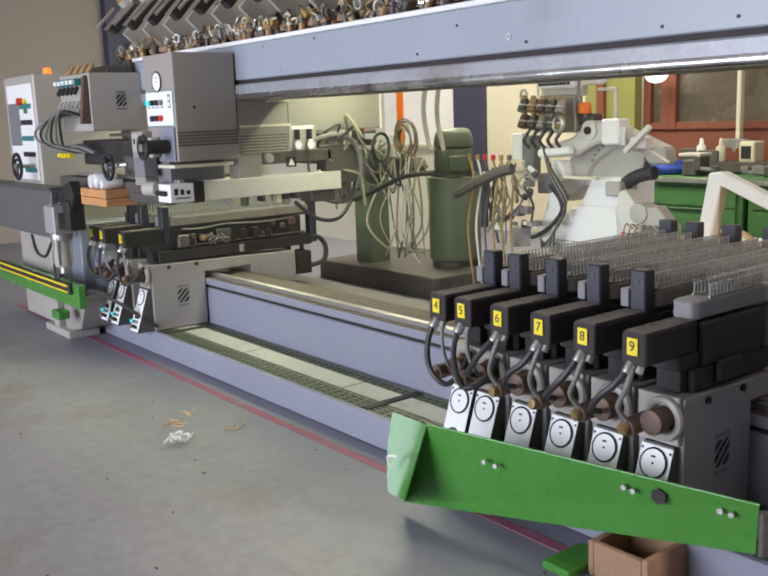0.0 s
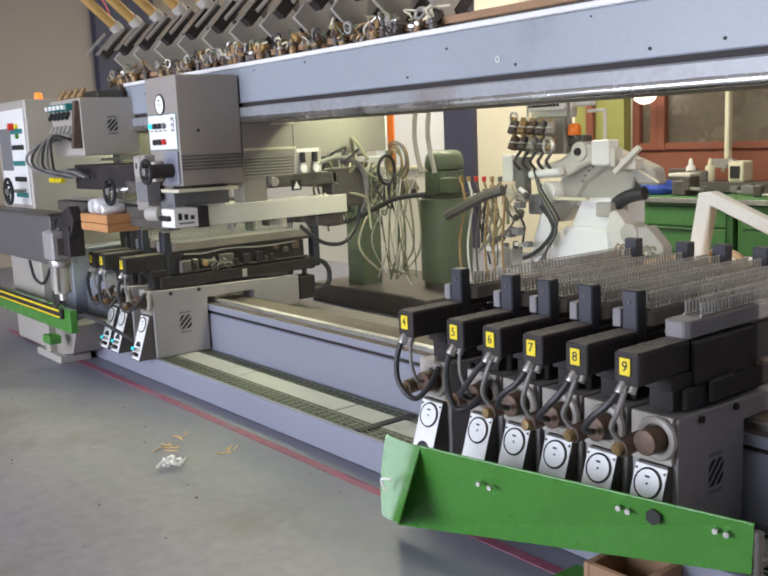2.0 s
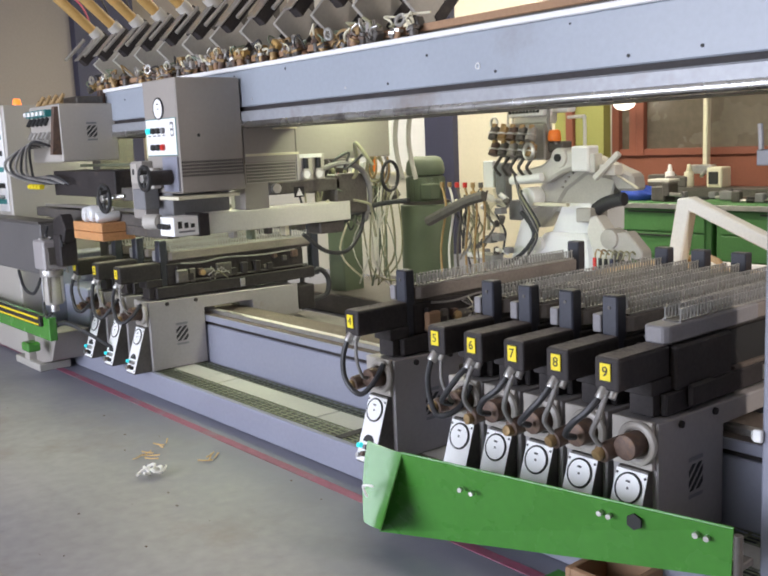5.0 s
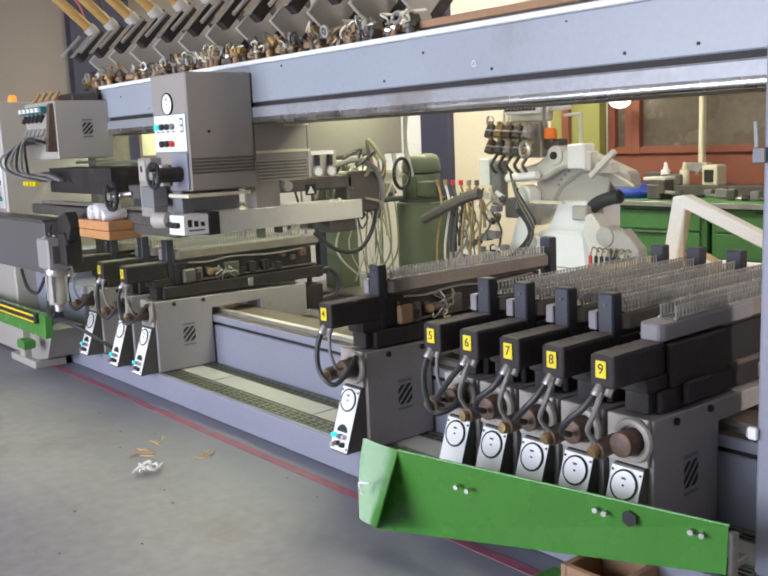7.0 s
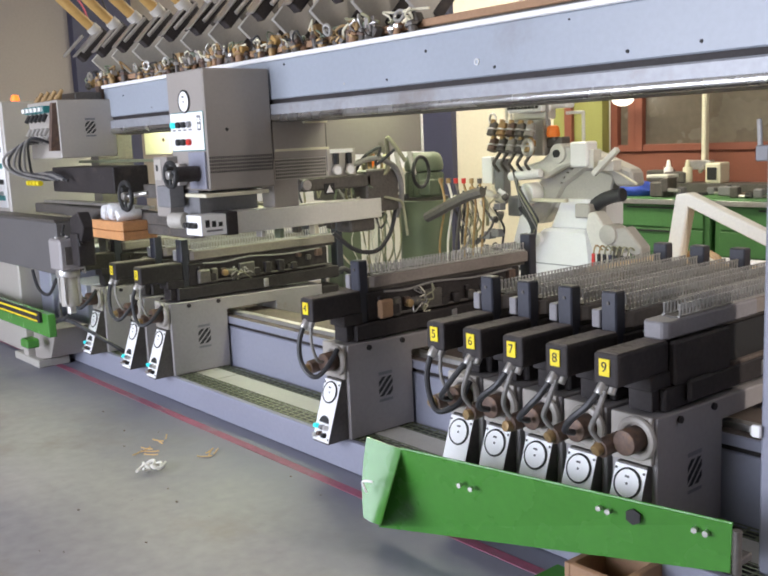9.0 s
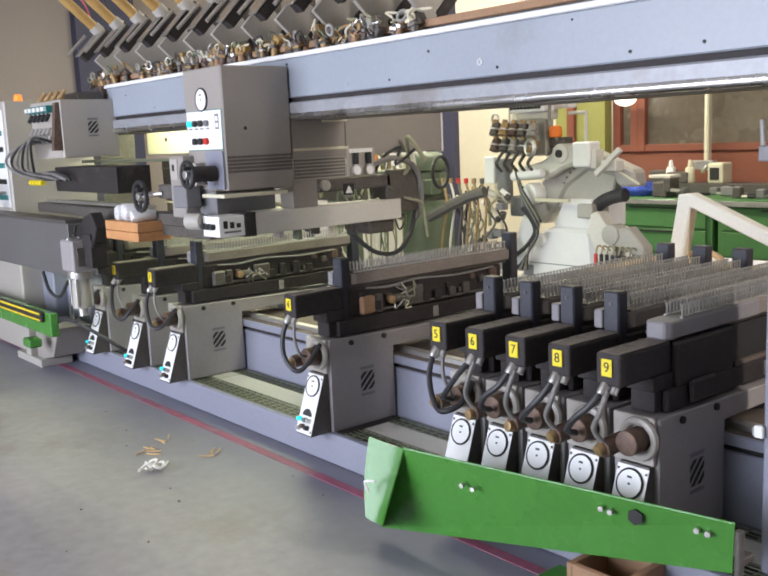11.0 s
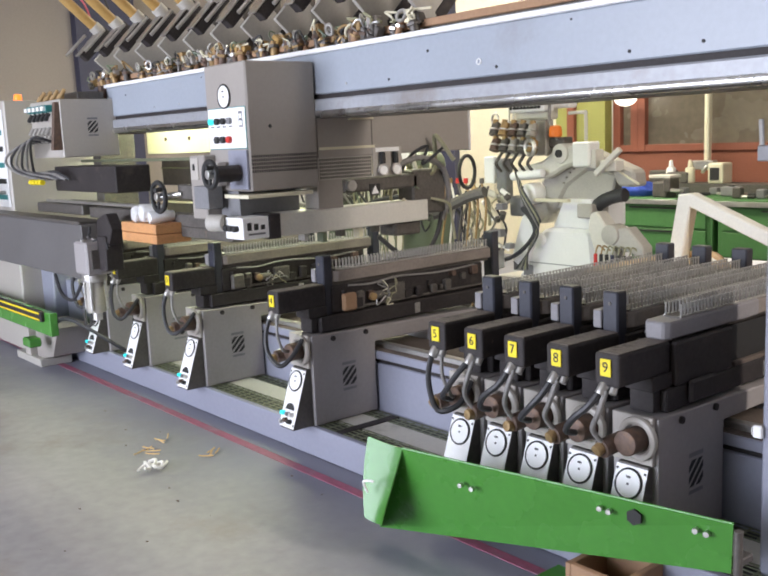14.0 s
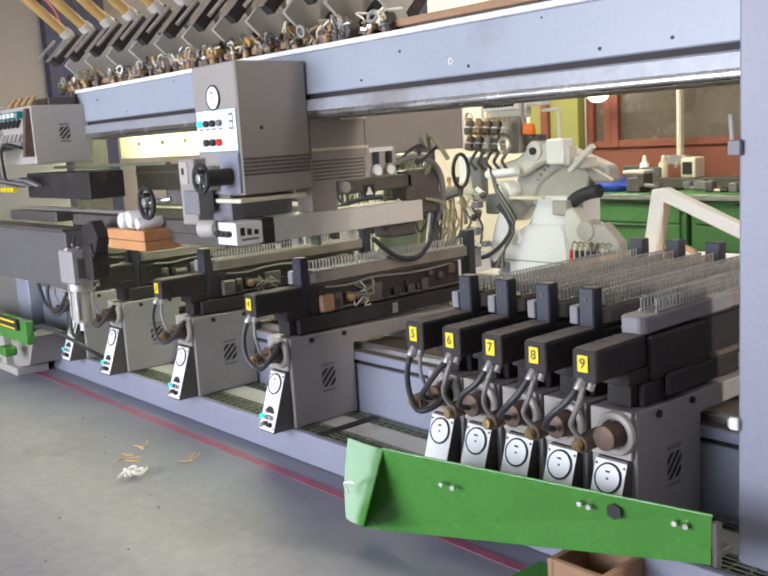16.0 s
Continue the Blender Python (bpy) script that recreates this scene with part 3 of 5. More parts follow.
def number(b, n):
    p = part("number_plate", box(-0.022, 0.022, 2.494, 2.4985, 0.822, 0.882, 0.001), "yellow", BED0, "yellow number plate")
    p.parent = b
    d = part("digit", text_mesh(str(n), 0.050, Matrix.Translation((0, 2.4935, 0.8525)) @ FRONT), "ink", BED0)
    d.parent = p


def hoses(b, n):
    """The air hoses under the number box: a hanging loop on the free beds, crossing lines on the crowded ones."""
    r = random.Random(n)
    j = lambda: r.uniform(-0.012, 0.012)
    made = []
    made.append(part("fitting", cyl((-0.015, 2.515, 0.79), (-0.02, 2.49, 0.755), 0.020, seg=12, bev=0.003), "steel", BED0, "", True))
    made.append(part("fitting", cyl((0.02, 2.525, 0.79), (0.02, 2.505, 0.76), 0.014, seg=10), "steel", BED0, "", True))
    if n <= 5:
        made.append(part("hose", sweep([(-0.02, 2.495, 0.77), (-0.03 + j(), 2.475, 0.69), (-0.02 + j(), 2.47, 0.60 + j()), (0.02, 2.475, 0.54), (0.06, 2.50, 0.53 + j()), (0.085, 2.55, 0.57), (0.075, 2.62, 0.64)], 0.0125), "rubber", BED0, "black air hose", True))
        made.append(part("hose", sweep([(0.02, 2.51, 0.77), (0.03, 2.50, 0.68), (0.05 + j(), 2.52, 0.60), (0.03, 2.56, 0.58)], 0.008), "hose_grey", BED0, "grey air hose", True))
    else:
        made.append(part("hose", sweep([(-0.02, 2.495, 0.77), (-0.05, 2.465, 0.715 + j()), (-0.11 + j(), 2.455, 0.655), (-0.16, 2.48, 0.60), (-0.17, 2.54, 0.575)], 0.0125), "rubber", BED0, "black air hose", True))
        made.append(part("hose", sweep([(0.0, 2.50, 0.77), (-0.02, 2.48, 0.69), (-0.05 + j(), 2.50, 0.62), (-0.04, 2.54, 0.56)], 0.010), "hose_grey", BED0, "grey air hose", True))
    made.append(part("end_cap", cyl((-0.045, 2.535, 0.545 + j()), (-0.05, 2.505, 0.54), 0.022, seg=14, bev=0.004), "brass", BED0, "brown brass end cap", True))
    for o in made:
        o.parent = b


BED0 = bed_model()
BEDS = {}
STARTS = {1: -6.83, 2: -6.66, 3: -6.30, 4: -2.92, 5: -2.75, 6: -2.54, 7: -2.325, 8: -2.115, 9: -1.90}
for n, x in STARTS.items():
    ob = BED0 if n == 1 else copy_thing(BED0, pose(x, 2.7, 0.165))
    BEDS[n] = ob
for n, ob in BEDS.items():
    number(ob, n)
    hoses(ob, n)
# the last bed has no near stop post, and its rail is longer
for o in list(BEDS[9].children):
    if o.name.startswith("post") and o.data.vertices[0].co.y < 0.5:
        bpy.data.objects.remove(o)
part("rail_nose", prism([(-0.052, 2.80), (-0.036, 2.775), (0.036, 2.775), (0.054, 2.80), (0.054, 3.40), (-0.054, 3.40)], "z", 0.903, 0.967, 0.006), "rail_grey", BED0, "rounded grey rail bar").parent = BEDS[9]
for o in list(BEDS[9].children):
    if o.name.split(".")[0] in ("valve", "fitting", "pneumatic_line", "pipe") and 0.16 < o.data.vertices[0].co.y < 1.3:
        bpy.data.objects.remove(o)
part("side_box", box(0.045, 0.078, 2.80, 3.17, 0.735, 0.897, 0.008), "black", BED0, "plain black side box").parent = BEDS[9]
part("side_handle", box(0.078, 0.100, 2.86, 3.02, 0.665, 0.75, 0.010), "black", BED0).parent = BEDS[9]
# no opening is cut: the slab's black colour stands in for the shade inside
part("recess", box(0.046, 0.052, 3.20, 3.62, 0.745, 0.89, 0.0), "ink", BED0, "black slab painted as the shade of an open recess").parent = BEDS[9]
part("recess_dust", box(0.052, 0.076, 3.19, 3.64, 0.736, 0.752, 0.003), "brown_dust", BED0).parent = BEDS[9]


def bed_clutter(n):
    """A cap block and a tangle of pale wires in the recess below the rail."""
    r = random.Random(40 + n)
    made = [part("cap_block", box(0.046, 0.082, 2.90, 2.99, 0.745, 0.84, 0.010), "cardboard" if n == 4 else "dark_steel", BED0),
            part("cap_nut", cyl((0.05, 3.10, 0.80), (0.088, 3.10, 0.80), 0.022, seg=8, bev=0.003), "brass", BED0, "", True)]
    for k in range(9):
        p = Vector((0.075, 3.20 + r.uniform(-0.03, 0.03), 0.80 + r.uniform(-0.03, 0.02)))
        pts = [p]
        for q in range(3):
            pts.append(pts[-1] + Vector((r.uniform(-0.012, 0.016), r.uniform(-0.05, 0.06), r.uniform(-0.035, 0.05))))
        made.append(part("wire", sweep(pts, 0.0035, 5, steps=4), r.choice(("cream", "hose_grey", "cable", "steel")), BED0, "", True))
    for k in range(3):
        y = 3.42 + k * 0.11
        made.append(part("solenoid", box(0.046, 0.078, y, y + 0.05, 0.755, 0.755 + r.uniform(0.04, 0.09), 0.006), r.choice(("dark_steel", "black")), BED0))
    for o in made:
        o.parent = BEDS[n]


for n in (3, 4):
    bed_clutter(n)
BED0.matrix_basis = pose(STARTS[1], 2.7, 0.165)


# ---- the travelling drilling head ----
def drilling_head():
    h = thing("drilling_head", (0, 2.9, 1.80), "grey travelling drilling head with control panel and long arm", "machine head")
    body = part("housing", box(-0.20, 0.21, 2.47, 2.89, 1.41, 2.06, 0.008), "machine_grey", h, "grey sheet-steel housing")
    part("saddle", box(-0.19, 0.20, 2.86, 2.885, 1.70, 2.04, 0.004), "dark_steel", h)
    dial(body, 0.0, 2.468, 1.895, 0.062)
    pan = part("control_panel", box(-0.175, 0.195, 2.464, 2.469, 1.63, 1.835, 0.001), "white", body, "white control panel")
    part("panel_edge", box(-0.178, 0.198, 2.4665, 2.4695, 1.626, 1.839, 0.001), "teal", pan)
    for k in range(4):
        x = -0.135 + k * 0.062
        part("button", cyl((x, 2.464, 1.77), (x, 2.446, 1.77), 0.017, seg=12), ("cyan_lamp", "ink", "ink", "grey_mid")[k], pan)
        part("button_mark", box(x - 0.018, x + 0.018, 2.4628, 2.4642, 1.738, 1.746, 0), "grey_mid", pan)
    for k in range(3):
        x = -0.085 + k * 0.062
        part("button", cyl((x, 2.464, 1.675), (x, 2.446, 1.675), 0.018, seg=12), ("ink", "ink", "red")[k], pan)
    part("panel_sign", box(0.135, 0.172, 2.4625, 2.4642, 1.735, 1.815, 0), "grey_mid", pan)
    for k in range(2):
        part("panel_sign_gap", box(0.141, 0.166, 2.4615, 2.4625, 1.745 + k * 0.034, 1.768 + k * 0.034, 0), "white", pan)
    part("hole", cyl((0.208, 2.60, 1.735), (0.2115, 2.60, 1.735), 0.010, seg=12), "ink", body)
    for row in range(5):
        g = bmesh.new()
        for k in range(30):
            y = 2.482 + k * 0.0135
            box(0.2095, 0.2112, y, y + 0.0072, 1.503 + row * 0.019, 1.516 + row * 0.019, 0, g)
        part("vent_strip", g, "ink", body, "row of dark vent slots")
    # front knob block and hand wheel
    part("spindle_block", box(0.02, 0.20, 2.455, 2.47, 1.42, 1.62, 0.003), "lilac", h)
    part("motor", cyl((0.10, 2.32, 1.505), (0.12, 2.456, 1.505), 0.042, seg=20, bev=0.005), "black", h, "", True)
    wheel(h, 0.10, 2.30, 1.505, 0.064)
    part("side_box", box(-0.10, 0.0, 2.40, 2.45, 1.44, 1.56, 0.004), "machine_light", h)
    part("lower_box", box(-0.20, -0.05, 2.36, 2.45, 1.32, 1.44, 0.004), "grey_mid", h)
    part("front_block", box(-0.30, -0.14, 2.40, 2.56, 1.26, 1.60, 0.006), "machine_grey", h, "plain grey block beside the spindle")
    part("block_plate", box(-0.285, -0.20, 2.394, 2.401, 1.47, 1.585, 0.002), "machine_light", h)
    part("block_slot", box(-0.255, -0.235, 2.390, 2.395, 1.52, 1.555, 0.001), "ink", h)
    part("neck", box(-0.13, 0.06, 2.48, 2.86, 1.16, 1.41, 0.005), "grey_mid", h, "dark grey neck below the housing")
    part("drip_rail", box(0.0, 0.235, 2.43, 2.83, 1.375, 1.395, 0.003), "cream", h)
    # long arm across the beds
    part("arm", box(0.05, 0.215, 2.62, 3.66, 1.165, 1.285, 0.005), "dirty_white", h, "pale arm reaching across the beds")
    part("arm_collar", box(0.045, 0.22, 2.555, 2.625, 1.16, 1.29, 0.003), "black", h)
    ap = part("arm_panel", box(0.04, 0.215, 2.40, 2.555, 1.17, 1.28, 0.003), "white", h, "white arm control panel")
    for k in range(3):
        part("panel_mark", box(0.2152, 0.2165, 2.425 + k * 0.04, 2.450 + k * 0.04, 1.215, 1.255 - 0.008 * k, 0), "ink", ap)
    part("panel_mark", box(0.2152, 0.2165, 2.43, 2.53, 1.19, 1.20, 0), "grey_mid", ap)
    for k in range(3):
        part("button", cyl((0.07 + k * 0.045, 2.40, 1.225), (0.07 + k * 0.045, 2.375, 1.225), 0.016, seg=10), "ink", ap)
    part("arm_motor", cyl((-0.05, 2.36, 1.25), (0.04, 2.40, 1.25), 0.045, seg=16, bev=0.005), "robot_grey", h, "", True)
    part("column", box(0.06, 0.19, 2.89, 3.06, 1.285, 1.50, 0.004), "machine_grey", h)
    # rear plate that carries the valves
    part("rear_plate", box(0.14, 0.205, 2.895, 4.02, 1.56, 1.80, 0.004), "machine_grey", h, "grey rear cover plate")
    part("guard_sheet", box(0.196, 0.202, 2.893, 3.262, 1.44, 1.56, 0.001), "machine_light", h, "perforated guard sheet")
    for row in range(6):
        g = bmesh.new()
        for k in range(26):
            y = 2.902 + k * 0.0137
            box(0.2022, 0.2036, y, y + 0.0072, 1.446 + row * 0.019, 1.459 + row * 0.019, 0, g)
        part("guard_strip", g, "ink", h, "row of dark holes")
    part("plate_seam", box(0.205, 0.2065, 3.262, 3.268, 1.60, 1.80, 0), "dark_steel", h)
    part("plate_edge", box(0.14, 0.209, 4.02, 4.032, 1.555, 1.80, 0.002), "white", h, "bright end strip of the rear plate")
    part("lamp_bracket", box(0.206, 0.225, 3.10, 3.27, 1.755, 1.785, 0.004), "cream", h)
    part("warning_plate", box(0.200, 0.206, 3.235, 3.31, 1.335, 1.40, 0.001), "ink", h)
    part("warning_sign", prism([(3.247, 1.345), (3.298, 1.345), (3.2725, 1.392)], "x", 0.2055, 0.2072, 0), "white", h, "white triangle on a black plate")
    part("cover_strip", box(0.206, 0.212, 2.90, 3.28, 1.60, 1.615, 0.001), "cream", h)
    vp = part("valve_plate", box(0.206, 0.214, 3.26, 3.47, 1.44, 1.60, 0.002), "machine_light", h)
    part("label_strip", box(0.214, 0.216, 3.28, 3.45, 1.575, 1.598, 0), "white", vp)
    for y in (3.315, 3.41):
        n = Vector((1, -0.2, 0)).normalized()
        c = Vector((0.225, y, 1.475))
        part("small_gauge", cyl(c, c + n * 0.02, 0.028, seg=18), "white", vp, "small white pressure gauge")
        part("gauge_rim", ring(c + n * 0.018, n, 0.028, 0.005, 18), "steel", vp, "", True)
        part("regulator", cyl((0.23, y, 1.51), (0.23, y, 1.575), 0.017, seg=12), "ink", vp)
    part("motor_casing", box(0.02, 0.2, 3.06, 3.60, 1.36, 1.44, 0.01), "dark_steel", h)
    for y in (3.10,):
        part("cap", cyl((0.2, y, 1.40), (0.225, y, 1.40), 0.030, seg=14), "steel", h, "", True)
    part("valve_block", box(0.06, 0.2, 3.56, 3.82, 1.20, 1.46, 0.01), "dark_steel", h)
    part("under_block", box(0.02, 0.17, 3.44, 3.64, 1.085, 1.164, 0.01), "dark_steel", h)
    for k in range(5):
        part("under_bracket", box(0.08, 0.14, 2.82 + k * 0.125, 2.85 + k * 0.125, 1.12 - 0.02 * (k % 2), 1.164, 0.003), ("steel", "green_tank", "dark_steel", "cream", "dark_steel")[k], h)
    rnd = random.Random(4)
    for k in range(12):
        y0, z0 = 3.50 + rnd.random() * 0.25, 1.22 + rnd.random() * 0.25
        x = 0.05 + rnd.random() * 0.18
        pts = [Vector((x, y0, z0))]
        for q in range(4):
            pts.append(pts[-1] + Vector((rnd.uniform(-0.06, 0.06), rnd.uniform(-0.06, 0.16), rnd.uniform(-0.16, 0.12))))
        part("hose", sweep(pts, rnd.choice((0.006, 0.009, 0.013))), rnd.choice(("hose_grey", "cable", "rubber", "green_tank", "cream")), h, "", True)
    part("feed_hose", sweep([(0.2, 3.46, 1.50), (0.22, 3.62, 1.53), (0.22, 3.78, 1.46), (0.2, 3.84, 1.30), (0.18, 3.80, 1.15)], 0.018), "hose_grey", h, "grey feed hose", True)
    part("drop_hose", sweep([(0.18, 3.30, 1.10), (0.2, 3.45, 0.98), (0.2, 3.62, 0.96), (0.18, 3.75, 1.06), (0.18, 3.80, 1.2)], 0.014), "rubber", h, "", True)
    part("cable_loop", ring((0.1, 4.10, 1.42), (1, 0.3, 0), 0.10, 0.012, 28), "rubber", h, "coiled black cable loop", True)
    # buffer block, hand wheel and side beam at the front
    blk = bmesh.new()
    for z0, z1 in ((1.11, 1.163), (1.166, 1.222)):
        box(-1.03, -0.57, 2.30, 2.52, z0, z1, 0.004, blk)
    part("wooden_block", blk, "wood", h, "orange pine block of two boards")
    for x, z, r in ((-0.87, 1.268, 0.052), (-0.765, 1.275, 0.05), (-0.66, 1.255, 0.034)):
        f = cyl((x - 0.012, 2.31, z), (x + 0.02, 2.46, z + 0.005), r, r * 0.9, 18, None, 0.015)
        for v in f.verts:
            v.co += Vector((noise.noise(v.co * 22), 0, noise.noise(v.co * 22 + Vector((5, 3, 1))))) * 0.014
        part("foil_wrap", f, "foil", h, "bundle wrapped in silver foil", True)
    wheel(h, -0.58, 2.34, 1.375, 0.082)
    part("wheel_shaft", cyl((-0.58, 2.34, 1.375), (-0.45, 2.42, 1.39), 0.015, seg=10), "steel", h, "", True)
    part("wheel_arm", box(-0.50, -0.12, 2.42, 2.50, 1.36, 1.44, 0.005), "dark_steel", h)
    part("block_arm", box(-0.66, 0.0, 2.46, 2.54, 1.14, 1.20, 0.004), "dark_steel", h)
    part("side_beam", box(-4.4, -1.70, 2.31, 2.45, 0.80, 1.17, 0.006), "beam_grey", h, "long grey side beam")
    part("beam_edge", box(-4.4, -1.72, 2.305, 2.46, 1.17, 1.19, 0.003), "dark_steel", h)
    part("beam_link", box(-1.9, -0.13, 2.46, 2.55, 1.20, 1.27, 0.004), "dark_steel", h)
    part("air_cylinder", cyl((-1.47, 2.28, 0.62), (-1.47, 2.28, 0.82), 0.062, 0.055, seg=20, bev=0.008), "robot_grey", h, "steel filter bowl", True)
    part("bowl_collar", cyl((-1.47, 2.28, 0.82), (-1.47, 2.28, 0.87), 0.078, seg=20, bev=0.006), "steel", h, "", True)
    part("cylinder_head", box(-1.57, -1.37, 2.20, 2.36, 0.87, 1.08, 0.012), "pedestal_grey", h, "square metal regulator block")
    part("head_window", box(-1.365, -1.36, 2.23, 2.33, 0.91, 1.03, 0.003), "dark_steel", h)
    part("cylinder_foot", cyl((-1.47, 2.28, 0.57), (-1.47, 2.28, 0.62), 0.03, seg=14), "steel", h, "", True)
    for k in range(4):
        part("tie_rod", cyl((-1.52 + 0.1 * (k % 2), 2.23 + 0.1 * (k // 2), 0.64), (-1.52 + 0.1 * (k % 2), 2.23 + 0.1 * (k // 2), 0.88), 0.008, seg=8), "steel", h, "", True)
    part("clamp", box(-1.38, -1.26, 2.28, 2.40, 0.90, 1.12, 0.008), "black", h)
    part("hose", sweep([(-2.2, 2.29, 0.80), (-2.05, 2.27, 0.68), (-1.85, 2.27, 0.66), (-1.70, 2.28, 0.78)], 0.012), "rubber", h, "", True)
    part("hose", sweep([(-1.62, 2.30, 0.80), (-1.66, 2.27, 0.62), (-1.58, 2.25, 0.52), (-1.48, 2.26, 0.56)], 0.011), "rubber", h, "", True)
    part("clamp_arm", prism([(-1.42, 1.10), (-1.25, 1.06), (-1.18, 1.16), (-1.26, 1.26), (-1.40, 1.22)], "y", 2.30, 2.38, 0.006), "black", h)
    rq = random.Random(31)
    for k in range(8):
        p0 = Vector((-1.55 + rq.random() * 0.3, 2.22 + rq.random() * 0.1, 0.95 + rq.random() * 0.3))
        pts = [p0]
        for q in range(3):
            pts.append(pts[-1] + Vector((rq.uniform(-0.08, 0.14), rq.uniform(-0.03, 0.05), rq.uniform(-0.14, 0.06))))
        part("line", sweep(pts, rq.choice((0.006, 0.009, 0.012))), rq.choice(("rubber", "rubber", "steel", "hose_grey")), h, "", True)
    part("cap_bolt", cyl((-1.50, 2.24, 1.05), (-1.50, 2.24, 1.09), 0.018, seg=8), "steel", h)
    return h


def wheel(p, x, y, z, r):
    w = part("hand_wheel", ring((x, y, z), (0, 1, 0), r, 0.014, 28), "ink", p, "black hand wheel", True)
    part("hub", cyl((x, y - 0.02, z), (x, y + 0.03, z), 0.024, seg=14, bev=0.003), "steel", w, "", True)
    for a in range(3):
        d = Vector((math.cos(a * 2.094 + 0.4), 0, math.sin(a * 2.094 + 0.4)))
        part("spoke", cyl(Vector((x, y, z)) + d * 0.02, Vector((x, y, z)) + d * r, 0.009, seg=8), "ink", w, "", True)
    part("grip", cyl((x + r * 0.8, y, z + r * 0.55), (x + r * 0.8, y - 0.05, z + r * 0.55), 0.012, seg=10), "ink", w, "", True)
    return w


HEAD = drilling_head()


# ---- parked head, control cabinet and guards at the far end ----
def parked_head():
    h = thing("parked_head", (-6.95, 2.7, 1.6), "beige machine head parked at the beam's end", "machine head")
    body = part("housing", box(-7.25, -6.65, 2.50, 2.93, 1.605, 2.02, 0.008), "machine_light", h)
    logo(body, -6.6495, 2.735, 1.82, 0.85)
    part("lid", box(-7.0, -6.7, 2.66, 2.86, 2.02, 2.075, 0.005), "dark_steel", body)
    for row, (z, mt) in enumerate(((1.955, "cyan_off"), (1.90, "ink"), (1.80, "steel"), (1.74, "steel"))):
        for k in range(5):
            x = -7.13 + k * 0.085
            if mt == "cyan_off":
                part("valve", box(x - 0.03, x + 0.03, 2.44, 2.50, z - 0.02, z + 0.03, 0.004), "teal", body, "teal-topped valve")
                part("valve_cap", box(x - 0.022, x + 0.022, 2.42, 2.44, z - 0.01, z + 0.02, 0.002), "white", body)
            else:
                part("fitting", cyl((x, 2.44, z - 0.025), (x, 2.47, z + 0.025), 0.016, seg=10), mt, body, "", True)
    part("flap", prism([(2.43, 1.66), (2.50, 1.66), (2.50, 2.0), (2.47, 2.0)], "x", -6.70, -6.655, 0.002), "rusty", body)
    for k in range(6):
        x, g = -7.16 + k * 0.085, 0.03 * k
        part("hose", sweep([(x, 2.46, 1.72), (x - 0.05, 2.38 - 0.01 * k, 1.70 + 0.01 * k), (x - 0.26 - g, 2.34 + 0.02 * k, 1.62 - 0.012 * k), (x - 0.24 - g, 2.36 + 0.02 * k, 1.53 - 0.008 * k), (x + 0.02, 2.44, 1.46 + 0.01 * k), (x + 0.16, 2.50, 1.45)], 0.010), "rubber" if k % 2 else "hose_grey", h, "", True)
    part("slide", box(-7.0, -5.9, 2.55, 2.80, 1.36, 1.54, 0.006), "black", h)
    part("slide_rail", box(-7.1, -5.3, 2.80, 2.84, 1.56, 1.58, 0.003), "tray", h)
    part("slide_rail", box(-7.1, -5.3, 2.50, 2.54, 1.28, 1.30, 0.003), "steel", h)
    for k in range(4):
        x = -7.16 + k * 0.07
        part("connector", cyl((x, 2.42, 1.43), (x + 0.045, 2.42, 1.43), 0.02, seg=10), "yellow", h, "", True)
    part("tool_bar", box(-7.3, -6.4, 2.5, 2.8, 1.2, 1.27, 0.006), "dark_steel", h)
    pipes = bmesh.new()
    for k in range(12):
        x = -7.2 + k * 0.045
        cyl((x, 2.55 + 0.02 * math.sin(k * 2.1), 2.03), (x + 0.03, 2.56, 2.06 + 0.015 * (k % 3)), 0.014, seg=8, bm=pipes)
    part("pipe_fittings", pipes, "brass", h, "brass pipe fittings on the lid", True)
    return h


def control_cabinet():
    c = thing("control_cabinet", (-8.1, 2.8, 0), "beige control cabinet with white button panel and orange beacon", "control cabinet")
    part("body", box(-8.5, -7.72, 2.45, 3.2, 0.02, 2.07, 0.012), "machine_light", c)
    pan = part("panel", box(-8.42, -7.76, 2.442, 2.45, 1.22, 2.0, 0.002), "white", c, "white control panel")
    for r in range(5):
        part("panel_strip", box(-8.1, -7.8, 2.436, 2.442, 1.28 + r * 0.13, 1.32 + r * 0.13, 0.002), "teal" if r % 2 == 0 else "ink", pan)
    part("screen", box(-8.4, -8.12, 2.436, 2.442, 1.5, 1.85, 0.002), "grey_mid", pan)
    part("stop_button", cyl((-8.02, 2.44, 1.86), (-8.02, 2.40, 1.86), 0.03, seg=14), "red", pan)
    part("button", cyl((-7.92, 2.44, 1.86), (-7.92, 2.42, 1.86), 0.02, seg=12), "yellow", pan)
    part("button", cyl((-7.92, 2.44, 1.78), (-7.92, 2.42, 1.78), 0.02, seg=12), "green", pan)
    part("beacon", cyl((-7.86, 2.62, 2.07), (-7.86, 2.62, 2.125), 0.036, 0.028, seg=16, bev=0.006), "beacon", c, "lit orange beacon", True)
    wheel(c, -7.85, 2.30, 1.34, 0.10)
    part("wheel_shaft", cyl((-7.85, 2.30, 1.34), (-7.85, 2.44, 1.34), 0.015, seg=10), "steel", c, "", True)
    return c


